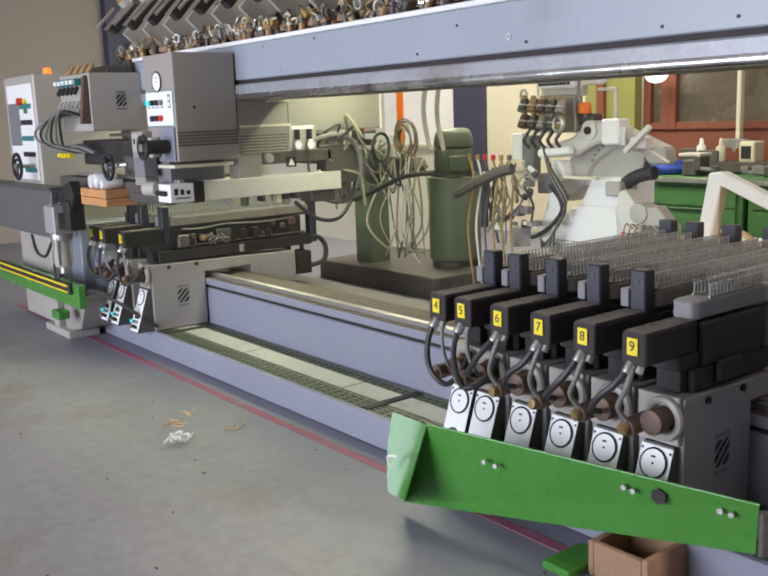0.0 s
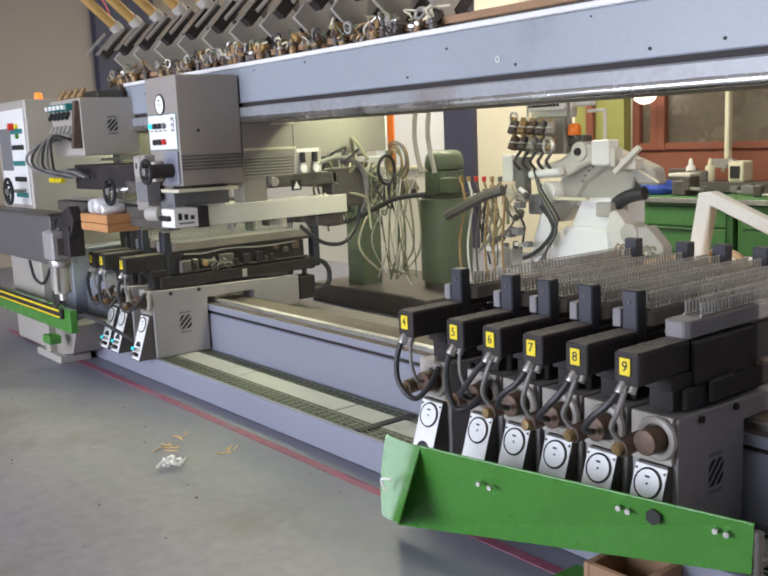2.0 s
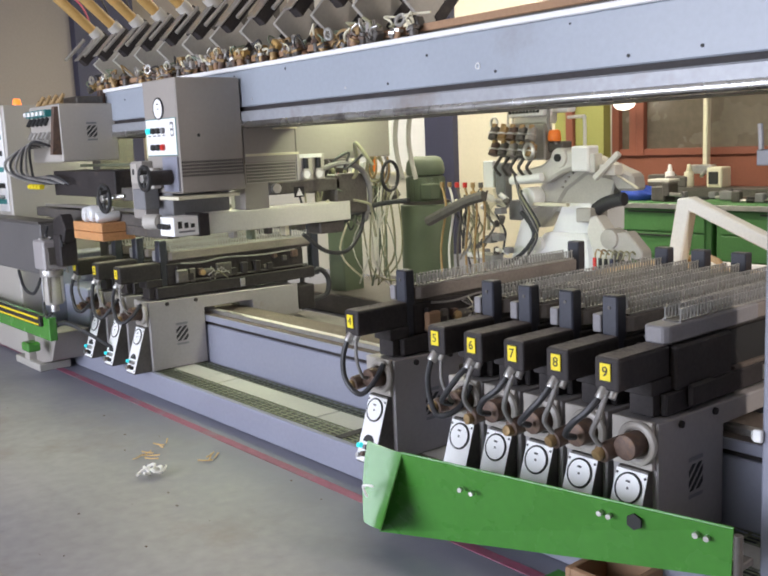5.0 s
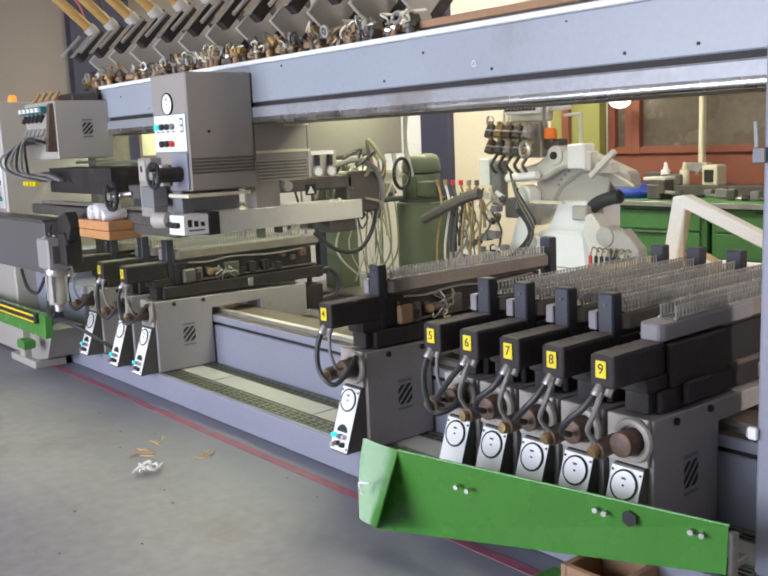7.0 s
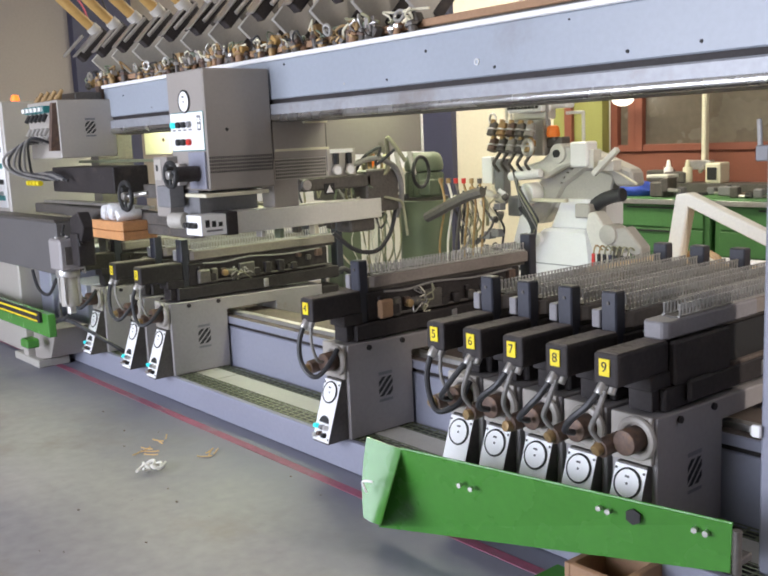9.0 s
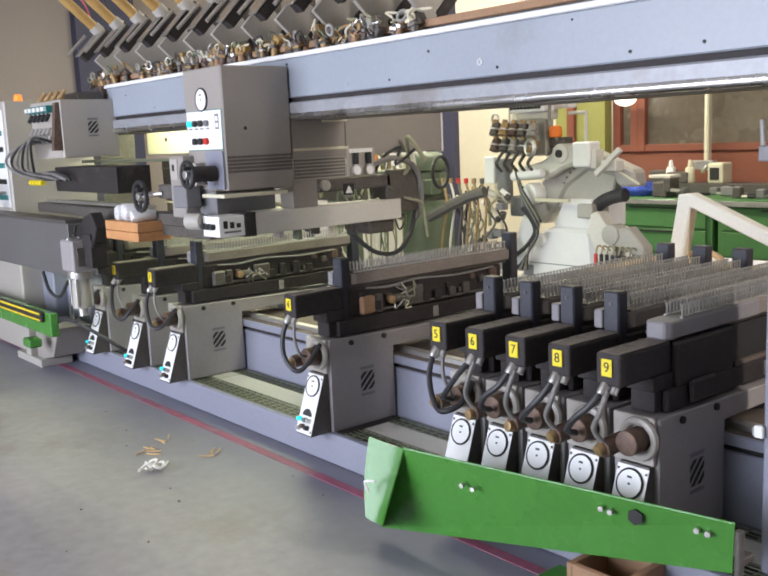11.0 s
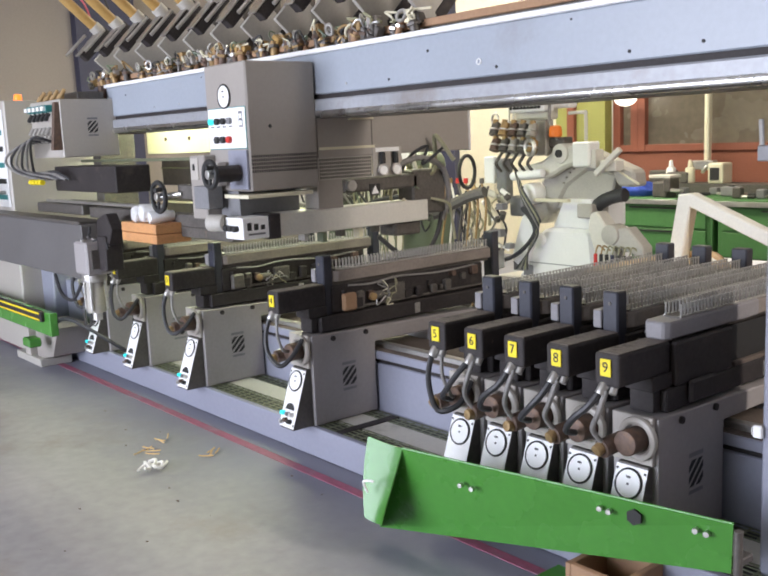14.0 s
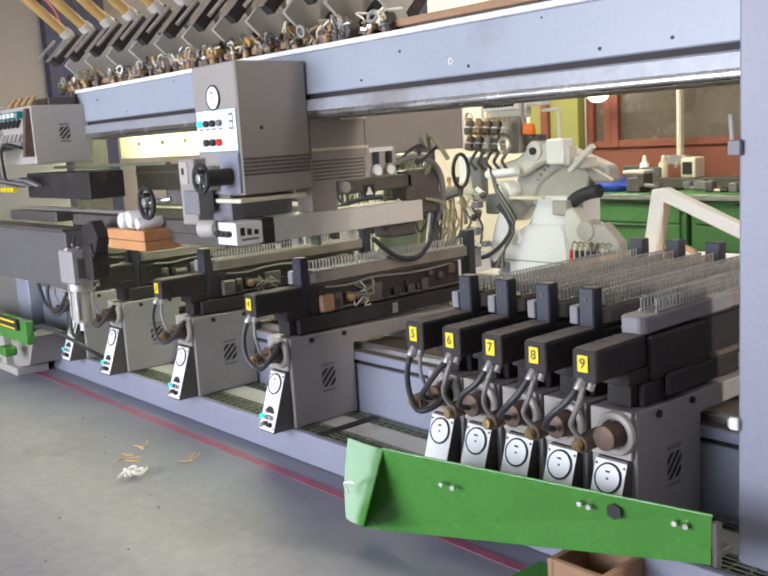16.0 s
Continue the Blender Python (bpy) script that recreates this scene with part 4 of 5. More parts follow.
def striped_guard():
    g = thing("striped_guard", (-7.3, 2.2, 0), "green guard bar with yellow and black stripes at the base's end", "guard")
    part("bar", box(-8.6, -6.62, 2.27, 2.33, 0.33, 0.50, 0.006), "green", g)
    part("bumper", box(-8.6, -6.72, 2.24, 2.27, 0.43, 0.51, 0.006), "black", g)
    part("stripe", box(-8.6, -6.74, 2.234, 2.24, 0.485, 0.50, 0.001), "yellow", g)
    part("stripe", box(-8.6, -6.74, 2.234, 2.24, 0.44, 0.452, 0.001), "yellow", g)
    part("bracket", prism([(-7.35, 0.03), (-7.0, 0.10), (-6.85, 0.34), (-7.35, 0.34)], "y", 2.40, 2.66, 0.004), "machine_grey", g)
    part("foot", box(-7.7, -7.15, 2.35, 2.60, 0.0, 0.06, 0.006), "robot_grey", g)
    part("clip", box(-7.12, -6.98, 2.22, 2.32, 0.20, 0.27, 0.012), "green", g)
    part("leg", box(-7.5, -7.4, 2.36, 2.42, 0.05, 0.34, 0.004), "machine_light", g)
    part("cable", sweep([(-6.70, 2.33, 0.41), (-6.55, 2.37, 0.46), (-6.38, 2.45, 0.40), (-6.25, 2.56, 0.30), (-6.2, 2.68, 0.2)], 0.014), "rubber", g, "", True)
    return g


def side_unit():
    s = thing("end_housing", (-7.9, 2.7, 0), "lilac-grey housing at the far end of the base", "machine housing")
    part("body", box(-8.6, -7.47, 2.62, 3.3, 0.0, 0.86, 0.01), "lilac", s)
    part("step", box(-7.46, -7.0, 2.72, 3.0, 0.17, 0.62, 0.008), "lilac", s)
    part("clip", box(-7.9, -7.83, 2.59, 2.62, 0.70, 0.76, 0.004), "white", s)
    return s


parked_head()
control_cabinet()
striped_guard()
side_unit()


# ---- near guard ----
def plate_through(points, t):
    """A sheet through corner points, t thick along its normal."""
    bm = bmesh.new()
    f = bm.faces.new([bm.verts.new(p) for p in points])
    f.normal_update()
    n = f.normal.copy()
    r = bmesh.ops.extrude_face_region(bm, geom=[f])
    bmesh.ops.translate(bm, vec=n * t, verts=[g for g in r["geom"] if isinstance(g, bmesh.types.BMVert)])
    return bm


def near_guard():
    g = thing("guard_plate", (-2.0, 2.4, 0), "glossy green bent steel guard plate with bolts", "guard")
    a, b = Vector((-2.67, 2.23, 0)), Vector((-1.41, 2.475, 0))
    u = (b - a).normalized()
    n = Vector((u.y, -u.x, 0))
    main = part("plate", plate_through([(-2.90, 2.285, 0.04), (-1.427, 2.497, 0.28), (b.x, b.y, 0.45), (a.x, a.y, 0.45)], 0.006), "green", g)
    c00, c01, c10, c11 = (Vector(q) for q in ((-2.775, 2.092, 0.182), (-2.838, 2.178, 0.477), (-2.687, 2.116, 0.164), (-2.668, 2.228, 0.45)))
    bend, grid = bmesh.new(), []
    for i in range(9):
        row = []
        for j in range(7):
            a1, b1 = i / 8, j / 6
            p = (c00 * (1 - b1) + c01 * b1) * (1 - a1) + (c10 * (1 - b1) + c11 * b1) * a1
            p += Vector((-0.25, -0.95, 0.15)) * (0.011 * a1 * (1 - a1) * 4 * (0.35 + 0.65 * a1)) + Vector((0.018, 0, 0)) * (1 - a1) * (2 * b1 - 1) ** 2
            row.append(bend.verts.new(p))
        grid.append(row)
    for i in range(8):
        for j in range(6):
            bend.faces.new((grid[i][j], grid[i + 1][j], grid[i + 1][j + 1], grid[i][j + 1]))
    ends = bmesh.ops.extrude_face_region(bend, geom=list(bend.faces))
    bmesh.ops.translate(bend, vec=(0.001, 0.005, 0.0), verts=[q for q in ends["geom"] if isinstance(q, bmesh.types.BMVert)])
    part("bent_end", bend, "green", g, "curved green sheet end", True)
    part("bent_gusset", plate_through([(-2.90, 2.286, 0.04), (a.x - 0.002, a.y + 0.002, 0.448), (-2.687, 2.118, 0.164)], 0.004), "green", g)
    part("edge", cyl(a + Vector((0, 0, 0.45)), b + Vector((0, 0, 0.45)), 0.005, seg=8), "green", g, "", True)
    for s, z in ((0.28, 0.362), (0.33, 0.358), (0.845, 0.402), (0.878, 0.398), (1.17, 0.405), (1.205, 0.402)):
        p = a + u * s + Vector((0, 0, z))
        part("bolt", cyl(p, p + n * 0.018, 0.010, seg=6), "steel", main)
    p = a + u * 0.965 + Vector((0, 0, 0.398))
    part("hole", cyl(p - n * 0.001, p + n * 0.009, 0.028, seg=6), "ink", main, "dark hexagonal hole plug")
    p = Vector((-2.735, 2.098, 0.29))
    part("handle", sweep([p, p + Vector((0.0, -0.018, 0.045)), p + Vector((0.03, -0.022, 0.06)), p + Vector((0.055, -0.012, 0.06))], 0.005), "white", g, "", True)
    part("bracket", box(-1.44, -1.40, 2.50, 2.58, 0.30, 0.325, 0.004), "dark_steel", g)
    part("hinge", cyl((-1.385, 2.46, 0.30), (-1.385, 2.46, 0.44), 0.014, seg=12), "dark_steel", g, "", True)
    return g


near_guard()
c = thing("board_box", (-1.85, 2.5, 0), "brown board crate under the green guard", "crate")
part("side", box(-2.03, -2.005, 2.43, 2.66, 0.0, 0.13, 0.003), "cardboard", c)
part("side", box(-1.80, -1.775, 2.43, 2.66, 0.0, 0.14, 0.003), "cardboard", c)
part("front", box(-2.005, -1.80, 2.43, 2.455, 0.0, 0.13, 0.003), "cardboard", c)
part("back", box(-2.005, -1.80, 2.635, 2.66, 0.0, 0.13, 0.003), "cardboard", c)
part("bottom", box(-2.005, -1.80, 2.455, 2.635, 0.0, 0.02, 0.0), "cardboard", c)
p = thing("floor_plate", (-2.1, 2.4, 0), "green painted steel plate lying on the floor", "steel plate")
part("plate", box(-2.17, -2.04, 2.34, 2.56, 0.0, 0.03, 0.004), "green", p)


# ---- litter on the floor ----
def litter():
    t = thing("film_scrap", (-4.37, 1.95, 0), "crumpled white film scrap on the floor", "litter")
    rnd = random.Random(3)
    for k in range(4):
        a = rnd.random() * 6
        c = Vector((-4.37 + rnd.uniform(-0.06, 0.08), 1.95 + rnd.uniform(-0.04, 0.05), 0.012))
        pts = [c + Vector((math.cos(a + s) * 0.05 * s, math.sin(a + s) * 0.05 * s, 0.012 + 0.02 * math.sin(s * 2 + k) ** 2)) for s in (-1.2, -0.5, 0.2, 0.9, 1.5)]
        part("strip", sweep(pts, 0.008, 5), "paper", t)
    for x, y, n in ((-4.62, 2.05, 5), (-4.38, 2.28, 4), (-4.75, 2.20, 3)):
        s = thing("wood_shaving", (x, y, 0), "curled orange wood shaving on the floor", "litter", "shavings on the floor")
        for k in range(n):
            c = Vector((x + rnd.uniform(-0.07, 0.07), y + rnd.uniform(-0.05, 0.05), 0.006))
            a = rnd.random() * 6
            pts = [c + Vector((math.cos(a) * q, math.sin(a) * q, 0.006 * abs(math.sin(q * 40)))) for q in (-0.04, -0.015, 0.015, 0.04)]
            part("curl", sweep(pts, 0.004, 5), "strap", s)
    crumbs = bmesh.new()
    for k in range(40):
        x, y = rnd.uniform(-6.5, -1.8), rnd.uniform(0.6, 2.6)
        r = rnd.uniform(0.002, 0.007)
        box(x - r, x + r, y - r * 0.6, y + r * 0.6, 0, r * 0.6, 0, crumbs)
    tagged(part("floor_crumbs", crumbs, "rusty"), "small brown crumbs scattered on the floor", "debris", kind="stuff")


litter()


# ---- behind the machine ----
def robot():
    r = thing("robot_arm", (-4.8, 5.6, 0), "dirty white industrial robot arm with a valve block", "robot arm")
    part("plinth", box(-5.3, -4.25, 5.35, 6.0, 0.0, 0.48, 0.01), "robot_grey", r)
    part("base", prism([(-5.14, 0.46), (-4.34, 0.46), (-4.38, 0.86), (-4.42, 0.89), (-4.82, 0.89), (-4.88, 0.86)], "y", 5.40, 5.92, 0.03), "white", r)
    part("turret", prism([(-4.80, 0.88), (-4.40, 0.88), (-4.40, 1.12), (-4.68, 1.12)], "y", 5.44, 5.88, 0.02), "white", r)
    part("turret_box", box(-4.50, -4.36, 5.38, 5.60, 0.98, 1.09, 0.01), "robot_grey", r)
    part("hatch", box(-5.18, -5.03, 5.40, 5.42, 0.52, 0.64, 0.004), "grey_mid", r)
    up = [(-5.05, 0.98), (-4.92, 0.90), (-4.78, 1.04), (-4.66, 1.22), (-4.46, 1.34), (-4.22, 1.30), (-4.18, 1.22), (-4.02, 1.22), (-4.04, 1.34), (-4.35, 1.46), (-4.45, 1.50), (-4.62, 1.50), (-4.78, 1.44), (-4.98, 1.18)]
    part("upper_arm", prism(up, "y", 5.46, 5.62, 0.02), "robot_grey", r, "cast grey curved arm")
    fore = [(-5.12, 1.26), (-4.78, 1.28), (-4.62, 1.36), (-4.40, 1.42), (-4.40, 1.53), (-4.66, 1.53), (-4.82, 1.42), (-5.10, 1.36)]
    part("forearm", prism(fore, "y", 5.36, 5.46, 0.02), "dirty_white", r)
    part("joint", cyl((-4.95, 5.33, 1.16), (-4.95, 5.50, 1.16), 0.085, seg=28, bev=0.01), "white", r, "", True)
    part("joint", cyl((-4.63, 5.34, 1.475), (-4.63, 5.50, 1.475), 0.075, seg=28, bev=0.01), "dirty_white", r, "", True)
    part("pivot", cyl((-4.63, 5.325, 1.475), (-4.63, 5.345, 1.475), 0.03, seg=18), "ink", r)
    part("side_plate", prism([(-5.16, 0.62), (-5.02, 0.55), (-4.88, 0.84), (-4.90, 0.98), (-5.02, 1.0)], "y", 5.34, 5.40, 0.012), "white", r)
    part("joint", cyl((-4.88, 5.36, 0.79), (-4.88, 5.42, 0.79), 0.055, seg=20, bev=0.006), "white", r, "", True)
    part("counter_arm", prism([(-4.36, 1.02), (-4.30, 1.04), (-4.13, 0.84), (-4.14, 0.58), (-4.26, 0.58), (-4.38, 0.90)], "y", 5.36, 5.50, 0.012), "dirty_white", r)
    part("gear_cap", cyl((-4.12, 5.28, 0.88), (-4.12, 5.42, 0.88), 0.075, seg=22, bev=0.008), "robot_grey", r, "", True)
    part("gear_arm", prism([(-4.10, 0.92), (-3.98, 0.94), (-3.84, 0.80), (-3.84, 0.72), (-4.10, 0.80)], "y", 5.30, 5.42, 0.01), "robot_grey", r)
    # spray head with two rows of valves
    part("bellows", sweep([(-4.42, 5.5, 1.05), (-4.32, 5.48, 1.11), (-4.22, 5.48, 1.145), (-4.12, 5.48, 1.16)], 0.048, 12, ribs=0.12), "rubber", r, "black ribbed bellows", True)
    part("gusset", prism([(-4.80, 1.04), (-4.66, 1.24), (-4.46, 1.36), (-4.20, 1.31), (-4.24, 1.18), (-4.36, 1.14), (-4.50, 1.02)], "y", 5.485, 5.60, 0.012), "robot_grey", r, "grey cast gusset")
    head = part("tool_plate", box(-5.20, -4.76, 5.34, 5.44, 1.46, 1.74, 0.01), "robot_grey", r)
    for row in range(2):
        for k in range(5):
            x, z = -5.20 + k * 0.098, 1.69 - row * 0.125 - k * 0.006
            part("valve", cyl((x, 5.22, z - 0.055), (x, 5.26, z + 0.04), 0.043, 0.034, seg=14), ("dark_steel", "brass", "rusty", "dark_steel", "cast_dark")[(k + 2 * row) % 5], head, "", True)
            part("valve_cap", cyl((x, 5.24, z + 0.035), (x, 5.25, z + 0.065), 0.022, seg=12), "brass", head, "", True)
            part("valve_ring", ring((x, 5.235, z - 0.01), (0, 0.3, 1), 0.040, 0.007, 16), "steel", head, "", True)
    part("dial_valve", ring((-4.80, 5.20, 1.53), (0.2, 1, 0), 0.055, 0.018, 20), "steel", head, "", True)
    for k in range(5):
        x = -5.16 + k * 0.085
        part("hose", sweep([(x, 5.28, 1.50), (x - 0.02, 5.24, 1.44), (x - 0.05, 5.25, 1.40), (x - 0.04, 5.3, 1.34)], 0.013), "dark_steel", r, "", True)
    part("top_block", box(-5.16, -4.80, 5.42, 5.55, 1.74, 1.84, 0.015), "dirty_white", r)
    part("top_block", box(-5.02, -4.62, 5.45, 5.56, 1.82, 1.90, 0.015), "white", r)
    part("beacon_ball", cyl((-4.68, 5.36, 1.60), (-4.68, 5.36, 1.69), 0.055, 0.045, seg=18, bev=0.02), "orange", r, "orange round cap", True)
    part("junction", box(-4.86, -4.62, 5.38, 5.5, 1.52, 1.60, 0.01), "dark_steel", r)
    part("sensor_box", box(-5.42, -5.30, 5.32, 5.42, 1.24, 1.46, 0.008), "white", r)
    part("sensor_box", box(-5.29, -5.18, 5.33, 5.42, 1.08, 1.44, 0.008), "grey_mid", r)
    part("tool_arm", cyl((-5.40, 5.3, 1.18), (-5.16, 5.34, 1.10), 0.03, seg=12), "dirty_white", r, "", True)
    part("tool_tip", cyl((-5.52, 5.28, 1.20), (-5.40, 5.3, 1.18), 0.018, seg=10), "brass", r, "", True)
    part("wrist", box(-5.14, -5.00, 5.32, 5.44, 0.98, 1.14, 0.012), "grey_mid", r)
    part("cable", sweep([(-4.98, 5.30, 1.05), (-4.86, 5.28, 0.95), (-4.84, 5.28, 0.85), (-4.95, 5.26, 0.72), (-5.10, 5.26, 0.64), (-5.28, 5.28, 0.60)], 0.018), "rubber", r, "thick black cable", True)
    part("cable", sweep([(-4.86, 5.40, 1.88), (-4.74, 5.36, 1.86), (-4.72, 5.34, 1.72), (-4.66, 5.36, 1.58)], 0.012), "hose_grey", r, "", True)
    part("hook_frame", sweep([(-4.66, 5.5, 1.78), (-4.52, 5.5, 1.78), (-4.50, 5.5, 1.76), (-4.50, 5.5, 1.52)], 0.014, steps=3), "dirty_white", r, "", True)
    part("rod", cyl((-4.40, 5.45, 1.46), (-3.98, 5.45, 1.24), 0.010, seg=8), "cream", r, "", True)
    part("clamp", box(-4.26, -4.12, 5.36, 5.46, 1.34, 1.42, 0.006, m=None), "dirty_white", r)
    part("clamp", box(-4.36, -4.30, 5.36, 5.46, 1.36, 1.50, 0.006), "dirty_white", r)
    part("link_bar", box(-4.86, -4.52, 5.30, 5.34, 1.105, 1.13, 0.003), "cream", r)
    rnd = random.Random(12)
    for k in range(16):
        x = -5.62 + rnd.random() * 0.5
        pts = [Vector((x, 5.05 + rnd.random() * 0.2, 1.05 + rnd.random() * 0.2))]
        for q in range(4):
            pts.append(pts[-1] + Vector((rnd.uniform(-0.09, 0.11), rnd.uniform(-0.04, 0.04), -rnd.uniform(0.04, 0.17))))
        part("cable", sweep(pts, rnd.choice((0.006, 0.009, 0.014))), rnd.choice(("rubber", "hose_grey", "cable", "cream", "dark_steel")), r, "", True)
    for k in range(22):
        x, z = -5.36 + rnd.random() * 0.34, 0.70 + rnd.random() * 0.46
        y, w = 5.12 + rnd.random() * 0.12, rnd.uniform(0.018, 0.045)
        if k % 3:
            part("coupling", cyl((x, y, z), (x + rnd.uniform(-0.06, 0.06), y - 0.03, z + rnd.uniform(-0.06, 0.06)), w * 0.6, seg=10, bev=0.003), rnd.choice(("steel", "brass", "white", "dark_steel", "dark_steel")), r, "", True)
        else:
            part("tool_block", box(x - w, x + w, y - w, y + w, z - w * 0.7, z + w * 0.7, 0.005), rnd.choice(("dirty_white", "grey_mid", "dark_steel")), r)
    for k in range(5):
        part("cable", sweep([(-5.02 + 0.02 * k, 5.27, 1.34 - 0.03 * k), (-4.92, 5.24, 1.12 + 0.02 * k), (-4.84 + 0.02 * k, 5.25, 0.98), (-4.80, 5.28, 0.86 + 0.015 * k), (-4.9, 5.27, 0.7), (-5.02 + 0.03 * k, 5.26, 0.56)], 0.008), ("rubber", "hose_grey", "rubber", "cable", "rubber")[k], r, "", True)
    manifold = part("manifold", box(-5.10, -4.74, 5.30, 5.42, 1.80, 1.86, 0.008), "white", r, "white valve manifold")
    for k in range(9):
        part("port", cyl((-5.07 + k * 0.036, 5.295, 1.835), (-5.07 + k * 0.036, 5.28, 1.835), 0.011, seg=8), "ink", manifold)
    for k in range(2):
        part("antenna_pipe", cyl((-5.18 + 0.05 * k, 5.38, 1.70), (-5.18 + 0.05 * k, 5.38, 1.90), 0.010, seg=8), "dirty_white", r, "", True)
    part("eye_ring", ring((-5.24, 5.28, 1.76), (0.2, 1, 0), 0.045, 0.010, 20), "steel", r, "", True)
    part("clamp_bar", box(-4.30, -4.02, 5.30, 5.34, 1.39, 1.43, 0.004, m=Matrix.Translation((-4.16, 5.32, 1.41)) @ Matrix.Rotation(-0.7, 4, "Y") @ Matrix.Translation((4.16, -5.32, -1.41))), "dirty_white", r)
    part("elbow_block", box(-4.50, -4.34, 5.33, 5.47, 1.37, 1.56, 0.012), "white", r, "white elbow block")
    part("base_seam", box(-5.02, -4.42, 5.394, 5.399, 0.60, 0.606, 0), "grey_mid", r)
    part("name_plate", box(-5.06, -4.96, 5.392, 5.399, 0.49, 0.58, 0.002), "grey_mid", r)
    for k in range(9):
        a = 0.5 + k * 0.17
        part("bolt", cyl((-4.42 - 0.30 * math.cos(a), 5.445, 1.10 + 0.30 * math.sin(a)), (-4.42 - 0.30 * math.cos(a), 5.465, 1.10 + 0.30 * math.sin(a)), 0.008, seg=8), "cast_dark", r)
    part("arm_tube", cyl((-5.08, 5.30, 1.30), (-4.76, 5.30, 1.33), 0.034, seg=16, bev=0.004), "white", r, "white tube along the forearm", True)
    part("bracket_arm", box(-5.45, -5.20, 5.12, 5.20, 0.68, 0.72, 0.006), "white", r)
    part("gripper", box(-5.24, -5.12, 5.10, 5.24, 0.56, 0.72, 0.01), "steel", r)
    for k in range(7):
        x = -4.22 + 0.05 * k
        part("plug", cyl((x, 5.25, 0.60), (x, 5.25, 0.74), 0.014, seg=8), rnd.choice(("red", "ink", "blue_dark", "ink")), r, "", True)
        part("wire", sweep([(x, 5.25, 0.74), (x + 0.01, 5.27, 0.80), (x + 0.03, 5.32, 0.76)], 0.006), rnd.choice(("red", "cable", "brass")), r, "", True)
    return r


ROBOT = robot()
ROBOT.matrix_basis = pose(-4.86, 5.86, 0)


def tank(name, x, y, r, z1, motor, label):
    t = thing(name, (x, y, 0), label, "tank")
    part("shell", cyl((x, y, 0.25), (x, y, z1), r, seg=40, bev=0.02), "green_tank", t, "", True)
    part("foot_ring", cyl((x, y, 0.0), (x, y, 0.25), r * 0.9, seg=32), "dark_steel", t, "", True)
    if motor:
        part("flange", cyl((x, y, z1), (x, y, z1 + 0.03), r * 0.9, seg=32), "dark_steel", t, "", True)
        part("motor_body", cyl((x, y, z1 + 0.03), (x, y, z1 + 0.26), r * 0.72, seg=32, bev=0.008), "green_tank", t, "", True)
        part("fan_cover", cyl((x, y, z1 + 0.26), (x, y, z1 + 0.45), r * 0.80, r * 0.66, seg=32, bev=0.06), "green_tank", t, "domed green fan cover", True)
        part("terminal_box", box(x + r * 0.6, x + r * 1.15, y - r * 0.8, y - r * 0.3, z1 + 0.06, z1 + 0.2, 0.01), "green_tank", t)
        for k in range(18):
            a = k * math.pi / 9
            d = Vector((math.cos(a), math.sin(a), 0)) * r * 0.735
            part("fin", cyl(Vector((x, y, z1 + 0.05)) + d, Vector((x, y, z1 + 0.245)) + d, 0.007, seg=5), "green_tank", t)
    return t


tank("motor_tank", -6.66, 6.0, 0.25, 1.05, True, "grey-green cylindrical tank with a motor on top")


